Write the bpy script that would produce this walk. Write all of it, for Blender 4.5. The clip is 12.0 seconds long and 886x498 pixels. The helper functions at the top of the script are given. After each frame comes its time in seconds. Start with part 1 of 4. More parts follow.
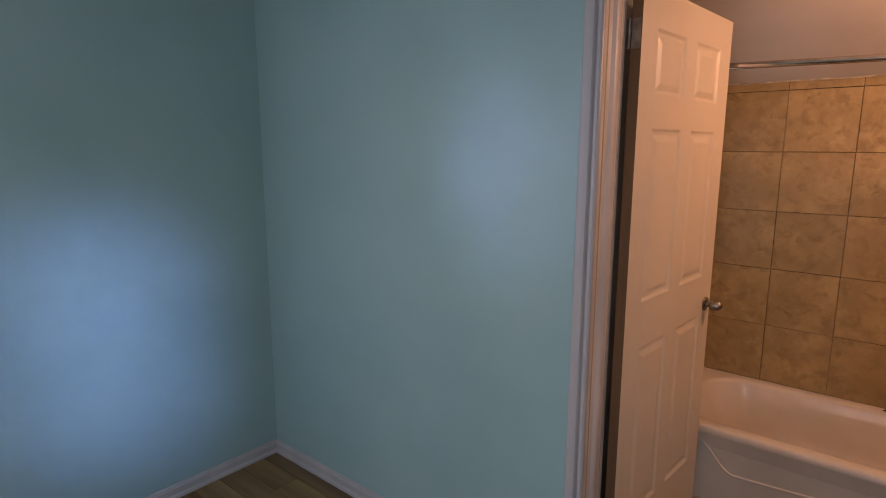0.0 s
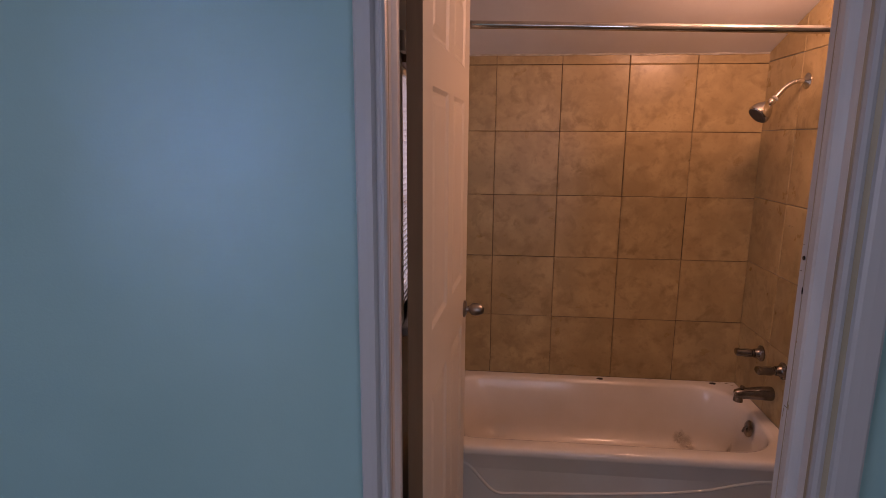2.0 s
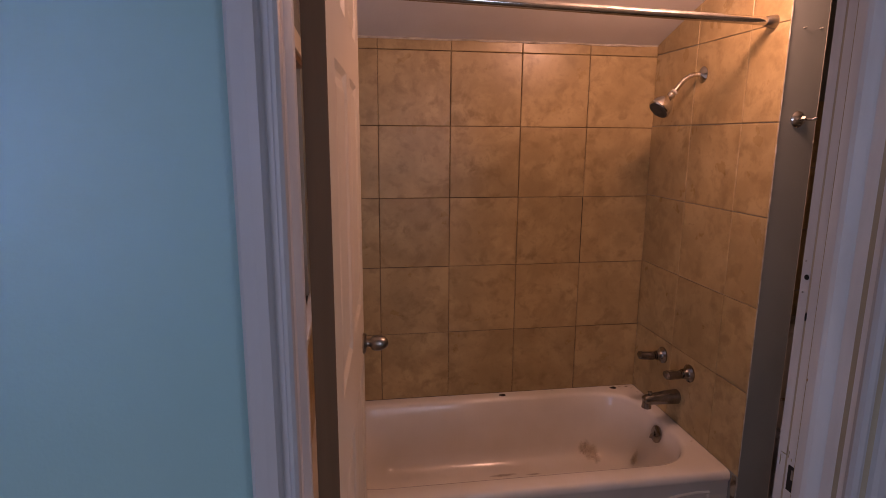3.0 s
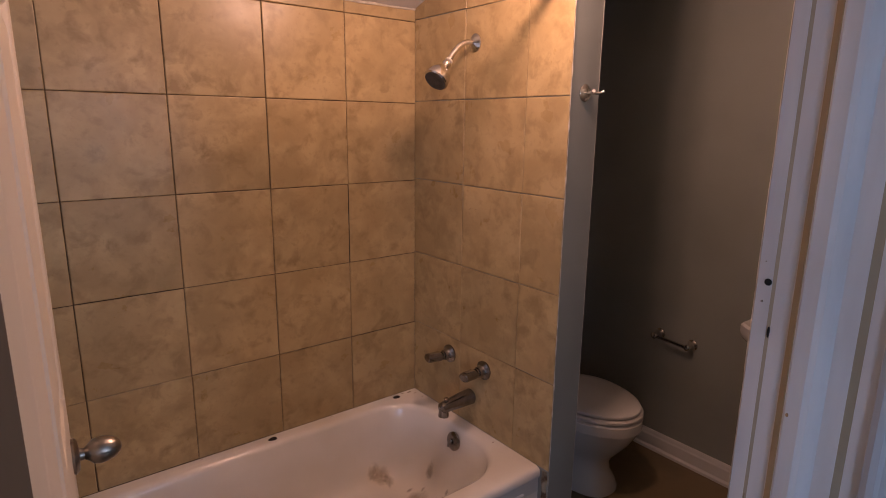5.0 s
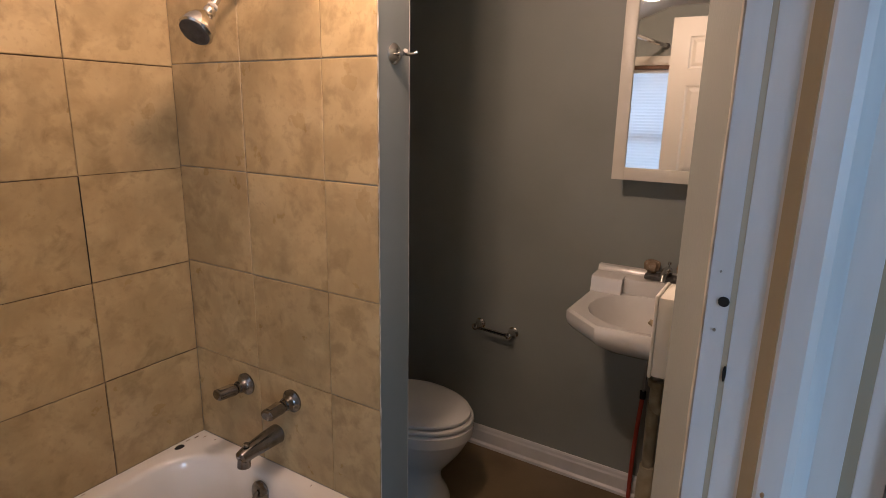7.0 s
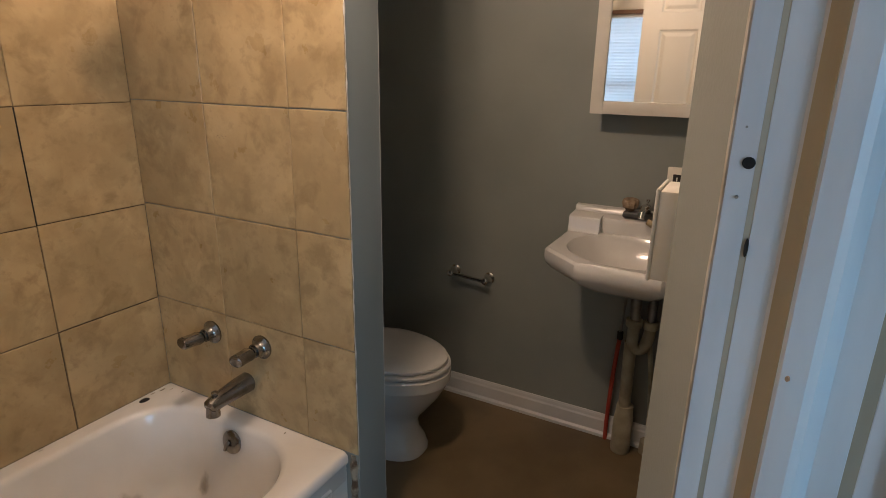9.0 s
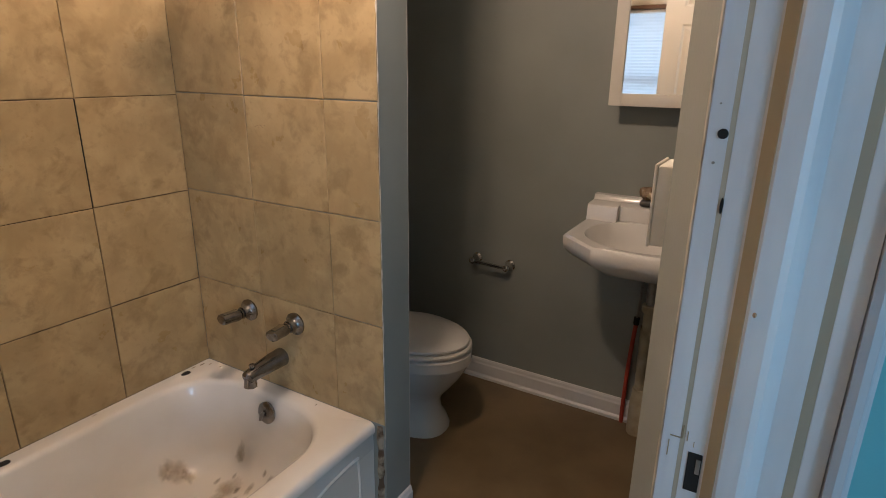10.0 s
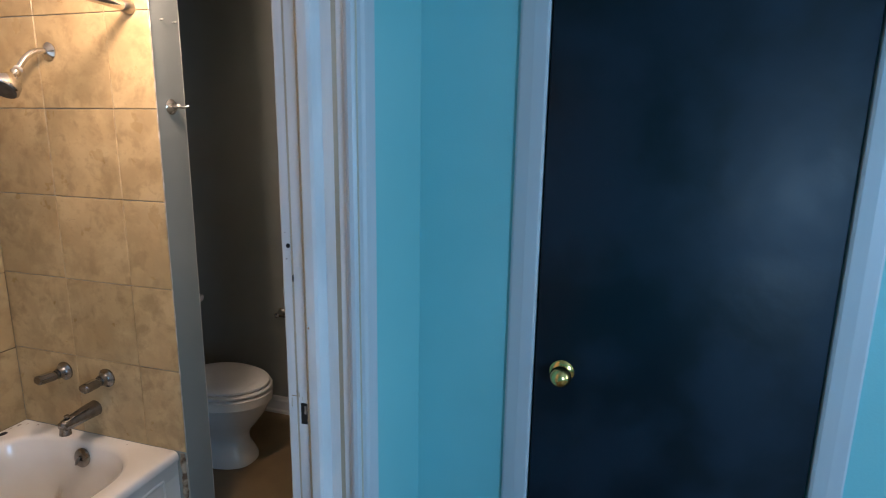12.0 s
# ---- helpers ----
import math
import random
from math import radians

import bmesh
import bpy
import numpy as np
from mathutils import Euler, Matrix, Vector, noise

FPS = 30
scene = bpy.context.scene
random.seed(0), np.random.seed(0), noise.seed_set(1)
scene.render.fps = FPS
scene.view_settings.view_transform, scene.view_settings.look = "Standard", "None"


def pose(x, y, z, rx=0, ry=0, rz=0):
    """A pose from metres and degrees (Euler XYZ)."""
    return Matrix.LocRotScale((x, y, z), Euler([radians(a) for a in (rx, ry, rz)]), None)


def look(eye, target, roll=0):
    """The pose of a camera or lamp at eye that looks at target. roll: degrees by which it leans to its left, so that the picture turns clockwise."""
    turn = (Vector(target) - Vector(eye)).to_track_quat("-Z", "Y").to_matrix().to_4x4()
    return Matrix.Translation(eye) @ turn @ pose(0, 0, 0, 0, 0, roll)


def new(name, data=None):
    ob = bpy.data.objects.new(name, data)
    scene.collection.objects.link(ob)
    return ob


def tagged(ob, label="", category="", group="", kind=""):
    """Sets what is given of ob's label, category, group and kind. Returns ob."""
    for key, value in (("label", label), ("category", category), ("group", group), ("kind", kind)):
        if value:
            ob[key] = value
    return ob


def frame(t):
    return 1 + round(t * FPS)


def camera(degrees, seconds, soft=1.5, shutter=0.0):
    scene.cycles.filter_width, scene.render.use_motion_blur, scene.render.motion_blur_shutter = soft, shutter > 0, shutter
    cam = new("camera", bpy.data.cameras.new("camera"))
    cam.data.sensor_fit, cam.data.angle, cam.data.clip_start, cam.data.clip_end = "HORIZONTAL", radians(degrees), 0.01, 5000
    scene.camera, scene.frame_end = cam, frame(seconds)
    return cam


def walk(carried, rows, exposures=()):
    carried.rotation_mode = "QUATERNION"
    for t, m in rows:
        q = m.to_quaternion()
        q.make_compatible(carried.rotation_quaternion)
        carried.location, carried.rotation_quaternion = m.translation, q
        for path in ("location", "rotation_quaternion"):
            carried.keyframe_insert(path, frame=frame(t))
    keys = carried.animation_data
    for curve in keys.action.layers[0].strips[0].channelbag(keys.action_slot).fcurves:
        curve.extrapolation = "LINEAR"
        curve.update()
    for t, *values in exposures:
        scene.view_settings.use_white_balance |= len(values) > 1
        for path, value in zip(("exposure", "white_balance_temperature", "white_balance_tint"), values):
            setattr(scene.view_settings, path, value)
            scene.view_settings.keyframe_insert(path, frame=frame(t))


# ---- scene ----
from mathutils.bvhtree import BVHTree
# ---- camera and walk ----
cam = camera(75.6, 12.0, soft=0.6, shutter=0.1)
PATH = [
    (0, (-0.04, -0.059, 1.63), (-1.304, 1.451, 1.281), 0.1),
    (0.5, (-0.181, -0.016, 1.62), (-1.198, 1.671, 1.27), 0.1),
    (1, (-0.329, 0.147, 1.584), (-1.088, 1.963, 1.229), 0.2),
    (1.5, (-0.455, 0.326, 1.58), (-0.929, 2.234, 1.212), 0.3),
    (2, (-0.587, 0.505, 1.572), (-0.777, 2.46, 1.194), 0.4),
    (2.5, (-0.678, 0.68, 1.564), (-0.623, 2.642, 1.182), 0.3),
    (3, (-0.718, 0.878, 1.568), (-0.415, 2.817, 1.182), 0.4),
    (5, (-0.747, 1.405, 1.538), (0.458, 2.942, 1.106), 0.7),
    (5.5, (-0.731, 1.489, 1.545), (0.647, 2.868, 1.097), 0.8),
    (6, (-0.693, 1.556, 1.537), (0.81, 2.795, 1.083), 0.9),
    (6.5, (-0.59, 1.609, 1.528), (1.003, 2.726, 1.063), 1.0),
    (7, (-0.503, 1.673, 1.498), (1.157, 2.685, 1.027), 1.1),
    (9, (-0.463, 1.708, 1.402), (1.22, 2.614, 0.811), 0.9),
    (9.5, (-0.505, 1.7, 1.385), (1.145, 2.648, 0.77), 0.8),
    (10, (-0.554, 1.659, 1.393), (1.087, 2.631, 0.791), 0.7),
    (10.5, (-0.645, 1.552, 1.439), (1.008, 2.536, 0.89), 0.7),
    (11, (-0.763, 1.434, 1.516), (0.922, 2.389, 1.019), 0.6),
    (11.5, (-0.857, 1.276, 1.555), (0.905, 2.104, 1.098), 0.7),
    (12, (-0.948, 1.09, 1.575), (0.925, 1.654, 1.16), 0.9),
]
EXPOSURES = [(0.0, 0.05, 10700, 51), (1.5, -0.27, 9150, 56), (3.0, -0.38, 8150, 57), (5.0, 0.14, 7100, 42), (5.5, 0.46, 6600, 29), (6.0, 0.60, 6420, 25), (7.0, 0.64, 6150, 17), (9.5, 0.71, 5980, 8), (12.0, 0.97, 5650, 9)]
walk(cam, [(t, look(eye, target, roll)) for t, eye, target, roll in PATH], EXPOSURES)

# ---- plan, in metres ----
HALL_Y = 1.575      # hall face of the door wall
BATH_Y = 1.771      # bathroom face of the door wall
OPEN_L, OPEN_R = -0.798, 0.036
DOOR_TOP = 2.135
BACK_Y = 3.3445      # plaster behind the tiles
TILE_Y = 3.340
FAUCET_X = 0.617    # tile face of the faucet wall
WING_L, WING_R, WING_Y = 0.6215, 0.749, 2.547
EAST_X = 1.620
WEST_X = -0.910
CEIL_Z, SLOPE_Y, SLOPE_Z = 2.24, 2.60, 1.965
HALL_L, HALL_R, HALL_S, HALL_CEIL = -2.587, 0.45, -1.95, 2.44
RIM = 0.375


def slope(y):
    return min(CEIL_Z, SLOPE_Z + (CEIL_Z - SLOPE_Z) * (TILE_Y - y) / (TILE_Y - SLOPE_Y))


# ---- world and large lights ----
world = bpy.data.worlds.new("sky")
scene.world = world
world.use_nodes = True
wn = world.node_tree.nodes
sky = wn.new("ShaderNodeTexSky")
sky.sky_type, sky.sun_disc = "NISHITA", False
sky.sun_elevation, sky.sun_rotation = radians(35), radians(200)
wn["Background"].inputs["Strength"].default_value = 0.12
world.node_tree.links.new(sky.outputs["Color"], wn["Background"].inputs["Color"])


def area_lamp(name, m, sx, sy, watts, colour):
    data = bpy.data.lights.new(name, "AREA")
    data.shape, data.size, data.size_y, data.energy, data.color = "RECTANGLE", sx, sy, watts, colour
    ob = new(name, data)
    ob.matrix_world = m
    return ob


def bulb(name, place, radius, watts, colour):
    data = bpy.data.lights.new(name, "POINT")
    data.shadow_soft_size, data.energy, data.color = radius, watts, colour
    ob = new(name, data)
    ob.location = place
    return ob


LAMP = (0.31, 2.440, 2.100)
for dy in (-0.030, 0.030):
    bulb("ceiling_bulb", (LAMP[0], LAMP[1] + dy, LAMP[2]), 0.026, 8.6, (1.0, 0.68, 0.475))
# daylight in the hall's unseen windows and in the bathroom's window
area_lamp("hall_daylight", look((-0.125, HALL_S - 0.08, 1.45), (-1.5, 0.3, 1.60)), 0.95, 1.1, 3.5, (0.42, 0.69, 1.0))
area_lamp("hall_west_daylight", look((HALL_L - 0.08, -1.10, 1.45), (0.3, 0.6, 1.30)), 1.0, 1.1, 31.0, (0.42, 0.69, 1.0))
# fill lamp in an unseen east opening, added to brighten the west wall
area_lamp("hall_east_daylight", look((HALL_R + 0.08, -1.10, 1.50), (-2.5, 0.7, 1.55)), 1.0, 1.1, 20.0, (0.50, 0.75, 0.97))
# narrow beams added to throw soft blue patches on the west and north walls
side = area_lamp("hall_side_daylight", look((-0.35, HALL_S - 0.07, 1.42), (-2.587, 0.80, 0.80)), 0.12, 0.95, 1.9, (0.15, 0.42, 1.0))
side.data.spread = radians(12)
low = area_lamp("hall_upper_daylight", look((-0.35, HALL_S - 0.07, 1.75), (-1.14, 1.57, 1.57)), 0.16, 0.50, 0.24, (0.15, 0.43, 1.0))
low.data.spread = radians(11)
area_lamp("bath_daylight", look((WEST_X - 0.17, 2.80, 1.38), (0, 2.80, 1.38)), 0.74, 0.86, 3.6, (0.76, 0.88, 1.0))


# ---- materials ----
def material(name, dark, light, scale=8.0, rough=0.5, metal=0.0, bump=0.0, bump_scale=60.0, detail=6.0, stretch=(1, 1, 1), contrast=(0.35, 0.65),
             rough_var=0.08, per_object=0.0, coat=0.0, spec=0.5):
    """Two tones mixed by noise at two scales, roughness that varies, and a fine bump."""
    m = bpy.data.materials.new(name)
    m.use_nodes = True
    n, l = m.node_tree.nodes, m.node_tree.links
    bsdf = n["Principled BSDF"]
    co = n.new("ShaderNodeTexCoord")
    mp = n.new("ShaderNodeMapping")
    mp.inputs["Scale"].default_value = stretch
    l.new(co.outputs["Object"], mp.inputs["Vector"])
    big = n.new("ShaderNodeTexNoise")
    big.noise_dimensions = "4D"
    big.inputs["Scale"].default_value, big.inputs["Detail"].default_value = scale, detail
    l.new(mp.outputs["Vector"], big.inputs["Vector"])
    info = n.new("ShaderNodeObjectInfo")
    mul = n.new("ShaderNodeMath")
    mul.operation = "MULTIPLY"
    mul.inputs[1].default_value = 37.0
    l.new(info.outputs["Random"], mul.inputs[0])
    l.new(mul.outputs[0], big.inputs["W"])
    ramp = n.new("ShaderNodeValToRGB")
    ramp.color_ramp.elements[0].position, ramp.color_ramp.elements[1].position = contrast
    ramp.color_ramp.elements[0].color = (*dark, 1)
    ramp.color_ramp.elements[1].color = (*light, 1)
    l.new(big.outputs["Fac"], ramp.inputs["Fac"])
    colour = ramp.outputs["Color"]
    if per_object:
        hsv = n.new("ShaderNodeHueSaturation")
        rng = n.new("ShaderNodeMapRange")
        rng.inputs["To Min"].default_value, rng.inputs["To Max"].default_value = 1 - per_object, 1 + per_object
        l.new(info.outputs["Random"], rng.inputs["Value"])
        l.new(rng.outputs["Result"], hsv.inputs["Value"])
        l.new(colour, hsv.inputs["Color"])
        colour = hsv.outputs["Color"]
    l.new(colour, bsdf.inputs["Base Color"])
    fine = n.new("ShaderNodeTexNoise")
    fine.inputs["Scale"].default_value, fine.inputs["Detail"].default_value = bump_scale, 4.0
    l.new(mp.outputs["Vector"], fine.inputs["Vector"])
    rr = n.new("ShaderNodeMapRange")
    rr.inputs["To Min"].default_value, rr.inputs["To Max"].default_value = max(0.02, rough - rough_var), min(1, rough + rough_var)
    l.new(big.outputs["Fac"], rr.inputs["Value"])
    l.new(rr.outputs["Result"], bsdf.inputs["Roughness"])
    bsdf.inputs["Metallic"].default_value = metal
    bsdf.inputs["Coat Weight"].default_value = coat
    bsdf.inputs["Specular IOR Level"].default_value = spec
    if bump:
        b = n.new("ShaderNodeBump")
        b.inputs["Strength"].default_value, b.inputs["Distance"].default_value = bump, 0.004
        l.new(fine.outputs["Fac"], b.inputs["Height"])
        l.new(b.outputs["Normal"], bsdf.inputs["Normal"])
    return m


def tile_material():
    """Glazed beige tile, clouded with brown, each tile cut from another part of the pattern."""
    m = bpy.data.materials.new("beige_ceramic_tile")
    m.use_nodes = True
    n, l = m.node_tree.nodes, m.node_tree.links
    bsdf = n["Principled BSDF"]
    co, info, mul = n.new("ShaderNodeTexCoord"), n.new("ShaderNodeObjectInfo"), n.new("ShaderNodeMath")
    mul.operation = "MULTIPLY"
    mul.inputs[1].default_value = 53.0
    l.new(info.outputs["Random"], mul.inputs[0])

    def cloud(scale, detail, distort, lo, hi, rough=0.6):
        t, r = n.new("ShaderNodeTexNoise"), n.new("ShaderNodeMapRange")
        t.noise_dimensions = "4D"
        t.inputs["Scale"].default_value, t.inputs["Detail"].default_value, t.inputs["Distortion"].default_value, t.inputs["Roughness"].default_value = scale, detail, distort, rough
        r.inputs["From Min"].default_value, r.inputs["From Max"].default_value = lo, hi
        l.new(co.outputs["Object"], t.inputs["Vector"])
        l.new(mul.outputs[0], t.inputs["W"])
        l.new(t.outputs["Fac"], r.inputs["Value"])
        return r.outputs["Result"]

    def mix(fac, a, b):
        x = n.new("ShaderNodeMix")
        x.data_type = "RGBA"
        l.new(fac, x.inputs["Factor"])
        for k, v in ((6, a), (7, b)):
            if isinstance(v, tuple):
                x.inputs[k].default_value = (*v, 1)
            else:
                l.new(v, x.inputs[k])
        return x.outputs[2]
    base = mix(cloud(4.5, 5, 0.5, 0.38, 0.60), (0.392, 0.282, 0.140), (0.487, 0.365, 0.192))
    veined = mix(cloud(8.0, 7, 0.4, 0.46, 0.62, 0.62), base, (0.370, 0.268, 0.133))
    sponged = mix(cloud(15.0, 8, 0.4, 0.51, 0.65, 0.62), veined, (0.309, 0.219, 0.105))
    fine = mix(cloud(60.0, 4, 0.3, 0.56, 0.85), sponged, (0.318, 0.228, 0.111))
    hsv, rng = n.new("ShaderNodeHueSaturation"), n.new("ShaderNodeMapRange")
    rng.inputs["To Min"].default_value, rng.inputs["To Max"].default_value = 0.93, 1.06
    l.new(info.outputs["Random"], rng.inputs["Value"])
    l.new(rng.outputs["Result"], hsv.inputs["Value"])
    l.new(fine, hsv.inputs["Color"])
    l.new(hsv.outputs["Color"], bsdf.inputs["Base Color"])
    rr = n.new("ShaderNodeMapRange")
    rr.inputs["To Min"].default_value, rr.inputs["To Max"].default_value = 0.25, 0.42
    soft = cloud(9.0, 5, 0.2, 0.3, 0.7)
    l.new(soft, rr.inputs["Value"])
    l.new(rr.outputs["Result"], bsdf.inputs["Roughness"])
    b = n.new("ShaderNodeBump")
    b.inputs["Strength"].default_value, b.inputs["Distance"].default_value = 0.10, 0.003
    l.new(soft, b.inputs["Height"])
    l.new(b.outputs["Normal"], bsdf.inputs["Normal"])
    return m


M_BLUE = material("blue_wall_paint", (0.190, 0.432, 0.448), (0.232, 0.484, 0.496), 1.6, 0.45, bump=0.10, bump_scale=180, rough_var=0.08)
M_GREY = material("grey_wall_paint", (0.214, 0.230, 0.214), (0.254, 0.272, 0.254), 2.5, 0.55, bump=0.10, bump_scale=160)
M_CEIL = material("ceiling_plaster", (0.62, 0.595, 0.565), (0.70, 0.675, 0.645), 3.0, 0.75, bump=0.18, bump_scale=45)
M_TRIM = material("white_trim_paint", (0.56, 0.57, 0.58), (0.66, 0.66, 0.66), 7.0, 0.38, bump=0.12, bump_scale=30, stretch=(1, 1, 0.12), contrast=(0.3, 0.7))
# copy of the white trim, darkened in colour for the hall's weak daylight
M_HALL = material("shaded_hall_trim", (0.37, 0.385, 0.41), (0.47, 0.475, 0.49), 7.0, 0.40, bump=0.12, bump_scale=30, stretch=(1, 1, 0.12), contrast=(0.3, 0.7))
M_JAMB = material("worn_jamb_paint", (0.46, 0.475, 0.50), (0.65, 0.655, 0.67), 16.0, 0.42, bump=0.3, bump_scale=40, stretch=(1, 1, 0.15), contrast=(0.30, 0.62))
# brown for yellowed bits, and for lamplight painted on the jamb's sloped face
M_WARM = material("lamplit_yellowed_paint", (0.27, 0.215, 0.130), (0.39, 0.320, 0.205), 14.0, 0.55, bump=0.25, bump_scale=60, stretch=(1, 1, 0.12))
M_TAN = material("tan_trim_paint", (0.33, 0.285, 0.210), (0.46, 0.405, 0.315), 14.0, 0.5, bump=0.2, bump_scale=60, stretch=(1, 1, 0.12))
M_DOOR = material("white_door_paint", (0.65, 0.60, 0.51), (0.71, 0.66, 0.57), 3.0, 0.40, bump=0.10, bump_scale=55, stretch=(1, 1, 0.1))
M_EDGE = material("bare_door_edge", (0.16, 0.080, 0.040), (0.24, 0.130, 0.070), 12.0, 0.6, bump=0.2, bump_scale=60, stretch=(1, 1, 0.08))
M_TILE = tile_material()
M_GROUT = material("brown_grout", (0.052, 0.032, 0.018), (0.175, 0.115, 0.065), 9.0, 0.9, bump=0.3, bump_scale=90)
M_ENAMEL = material("white_tub_enamel", (0.655, 0.615, 0.545), (0.74, 0.71, 0.66), 3.0, 0.16, bump=0.02, bump_scale=12, rough_var=0.06, coat=0.2)
M_CHINA = material("white_china", (0.59, 0.58, 0.555), (0.66, 0.65, 0.625), 3.0, 0.12, rough_var=0.04, coat=0.3)
M_SEAT = material("white_plastic_seat", (0.52, 0.51, 0.49), (0.60, 0.59, 0.57), 4.0, 0.3, bump=0.03)
M_CHROME = material("worn_chrome", (0.50, 0.485, 0.465), (0.66, 0.645, 0.62), 20.0, 0.13, metal=1.0, bump=0.02, bump_scale=80, rough_var=0.08)
M_DULL = material("dull_nickel", (0.20, 0.185, 0.17), (0.36, 0.34, 0.315), 25.0, 0.29, metal=1.0, bump=0.04, bump_scale=90)
M_TAP = material("bath_tap_chrome", (0.19, 0.185, 0.18), (0.31, 0.30, 0.295), 22.0, 0.24, metal=1.0, bump=0.03, bump_scale=90)
M_BRASS = material("polished_brass", (0.55, 0.36, 0.10), (0.75, 0.52, 0.18), 15.0, 0.16, metal=1.0)
M_NAVY = material("navy_door_paint", (0.002, 0.008, 0.014), (0.006, 0.015, 0.027), 5.0, 0.42, bump=0.6, bump_scale=9, rough_var=0.26, spec=0.24, contrast=(0.42, 0.58))
M_VINYL = material("brown_vinyl_floor", (0.132, 0.093, 0.046), (0.182, 0.134, 0.072), 5.0, 0.42, bump=0.08, bump_scale=60)
M_PLANK = material("wood_floor_plank", (0.15, 0.070, 0.026), (0.32, 0.175, 0.072), 9.0, 0.38, bump=0.10, bump_scale=30, stretch=(0.12, 1.6, 1), per_object=0.28)
# brown that holds the shade of the window's reveal
M_REVEAL = material("shaded_reveal_brown", (0.12, 0.055, 0.025), (0.20, 0.10, 0.05), 10.0, 0.5, bump=0.1, stretch=(0.2, 0.2, 1))
M_BLACK = material("black_void", (0.008, 0.007, 0.006), (0.015, 0.013, 0.012), 10.0, 0.9)
M_PVC = material("white_pvc_pipe", (0.26, 0.225, 0.150), (0.42, 0.375, 0.265), 16.0, 0.5, bump=0.03)
M_DAMP = material("damp_broken_plaster", (0.09, 0.055, 0.03), (0.36, 0.30, 0.22), 26.0, 0.85, bump=0.6, bump_scale=50, contrast=(0.42, 0.58))
M_RED = material("red_supply_tube", (0.30, 0.03, 0.018), (0.40, 0.05, 0.028), 10.0, 0.4)
M_AMBER = material("clouded_acrylic", (0.17, 0.12, 0.075), (0.30, 0.22, 0.15), 40.0, 0.25, bump=0.1)
M_RUST = material("rust_stain", (0.34, 0.18, 0.09), (0.52, 0.36, 0.22), 18.0, 0.6, bump=0.1)
M_CAULK = material("white_caulk", (0.36, 0.33, 0.28), (0.60, 0.57, 0.52), 30.0, 0.7, bump=0.4, bump_scale=70)
M_STEEL = material("grey_steel_plate", (0.20, 0.19, 0.18), (0.36, 0.35, 0.33), 25.0, 0.4, metal=0.8, bump=0.05)
M_SPRAY = material("grey_spray_rubber", (0.05, 0.048, 0.045), (0.10, 0.095, 0.09), 60.0, 0.5, bump=0.3, bump_scale=220)
M_PLASTIC = material("ivory_plastic", (0.60, 0.57, 0.50), (0.68, 0.65, 0.58), 6.0, 0.35, bump=0.03)


def mirror_material():
    m = bpy.data.materials.new("mirror_glass")
    m.use_nodes = True
    b = m.node_tree.nodes["Principled BSDF"]
    b.inputs["Base Color"].default_value = (0.86, 0.88, 0.87, 1)
    b.inputs["Metallic"].default_value, b.inputs["Roughness"].default_value = 1.0, 0.015
    return m


def slat_material():
    m = bpy.data.materials.new("white_blind_slat")
    m.use_nodes = True
    n, l = m.node_tree.nodes, m.node_tree.links
    b = n["Principled BSDF"]
    b.inputs["Base Color"].default_value = (0.80, 0.82, 0.83, 1)
    tr = n.new("ShaderNodeBsdfTranslucent")
    tr.inputs["Color"].default_value = (0.78, 0.84, 0.90, 1)
    mix = n.new("ShaderNodeMixShader")
    mix.inputs["Fac"].default_value = 0.6
    l.new(b.outputs[0], mix.inputs[1])
    l.new(tr.outputs[0], mix.inputs[2])
    l.new(mix.outputs[0], n["Material Output"].inputs["Surface"])
    return m


def globe_material():
    m = bpy.data.materials.new("lit_glass_globe")
    m.use_nodes = True
    b = m.node_tree.nodes["Principled BSDF"]
    b.inputs["Base Color"].default_value = (0.9, 0.88, 0.82, 1)
    b.inputs["Emission Color"].default_value = (1.0, 0.72, 0.45, 1)
    b.inputs["Emission Strength"].default_value = 4.5
    return m


def soft_stain_material():
    """Rust and soap film that thins out towards a ragged edge."""
    m = bpy.data.materials.new("rust_film")
    m.use_nodes = True
    n, l = m.node_tree.nodes, m.node_tree.links
    b = n["Principled BSDF"]
    b.inputs["Base Color"].default_value, b.inputs["Roughness"].default_value = (0.46, 0.30, 0.145, 1), 0.5
    co, uv = n.new("ShaderNodeTexCoord"), n.new("ShaderNodeAttribute")
    uv.attribute_name = "thin"
    t = n.new("ShaderNodeTexNoise")
    t.inputs["Scale"].default_value, t.inputs["Detail"].default_value = 34.0, 6.0
    l.new(co.outputs["Object"], t.inputs["Vector"])
    add, rng = n.new("ShaderNodeMath"), n.new("ShaderNodeMapRange")
    add.operation = "SUBTRACT"
    l.new(t.outputs["Fac"], add.inputs[0])
    l.new(uv.outputs["Fac"], add.inputs[1])
    rng.inputs["From Min"].default_value, rng.inputs["From Max"].default_value = -0.30, 0.55
    rng.inputs["To Max"].default_value = 0.46
    l.new(add.outputs[0], rng.inputs["Value"])
    l.new(rng.outputs["Result"], b.inputs["Alpha"])
    return m


M_FILM = soft_stain_material()
M_MIRROR, M_SLAT, M_GLOBE = mirror_material(), slat_material(), globe_material()


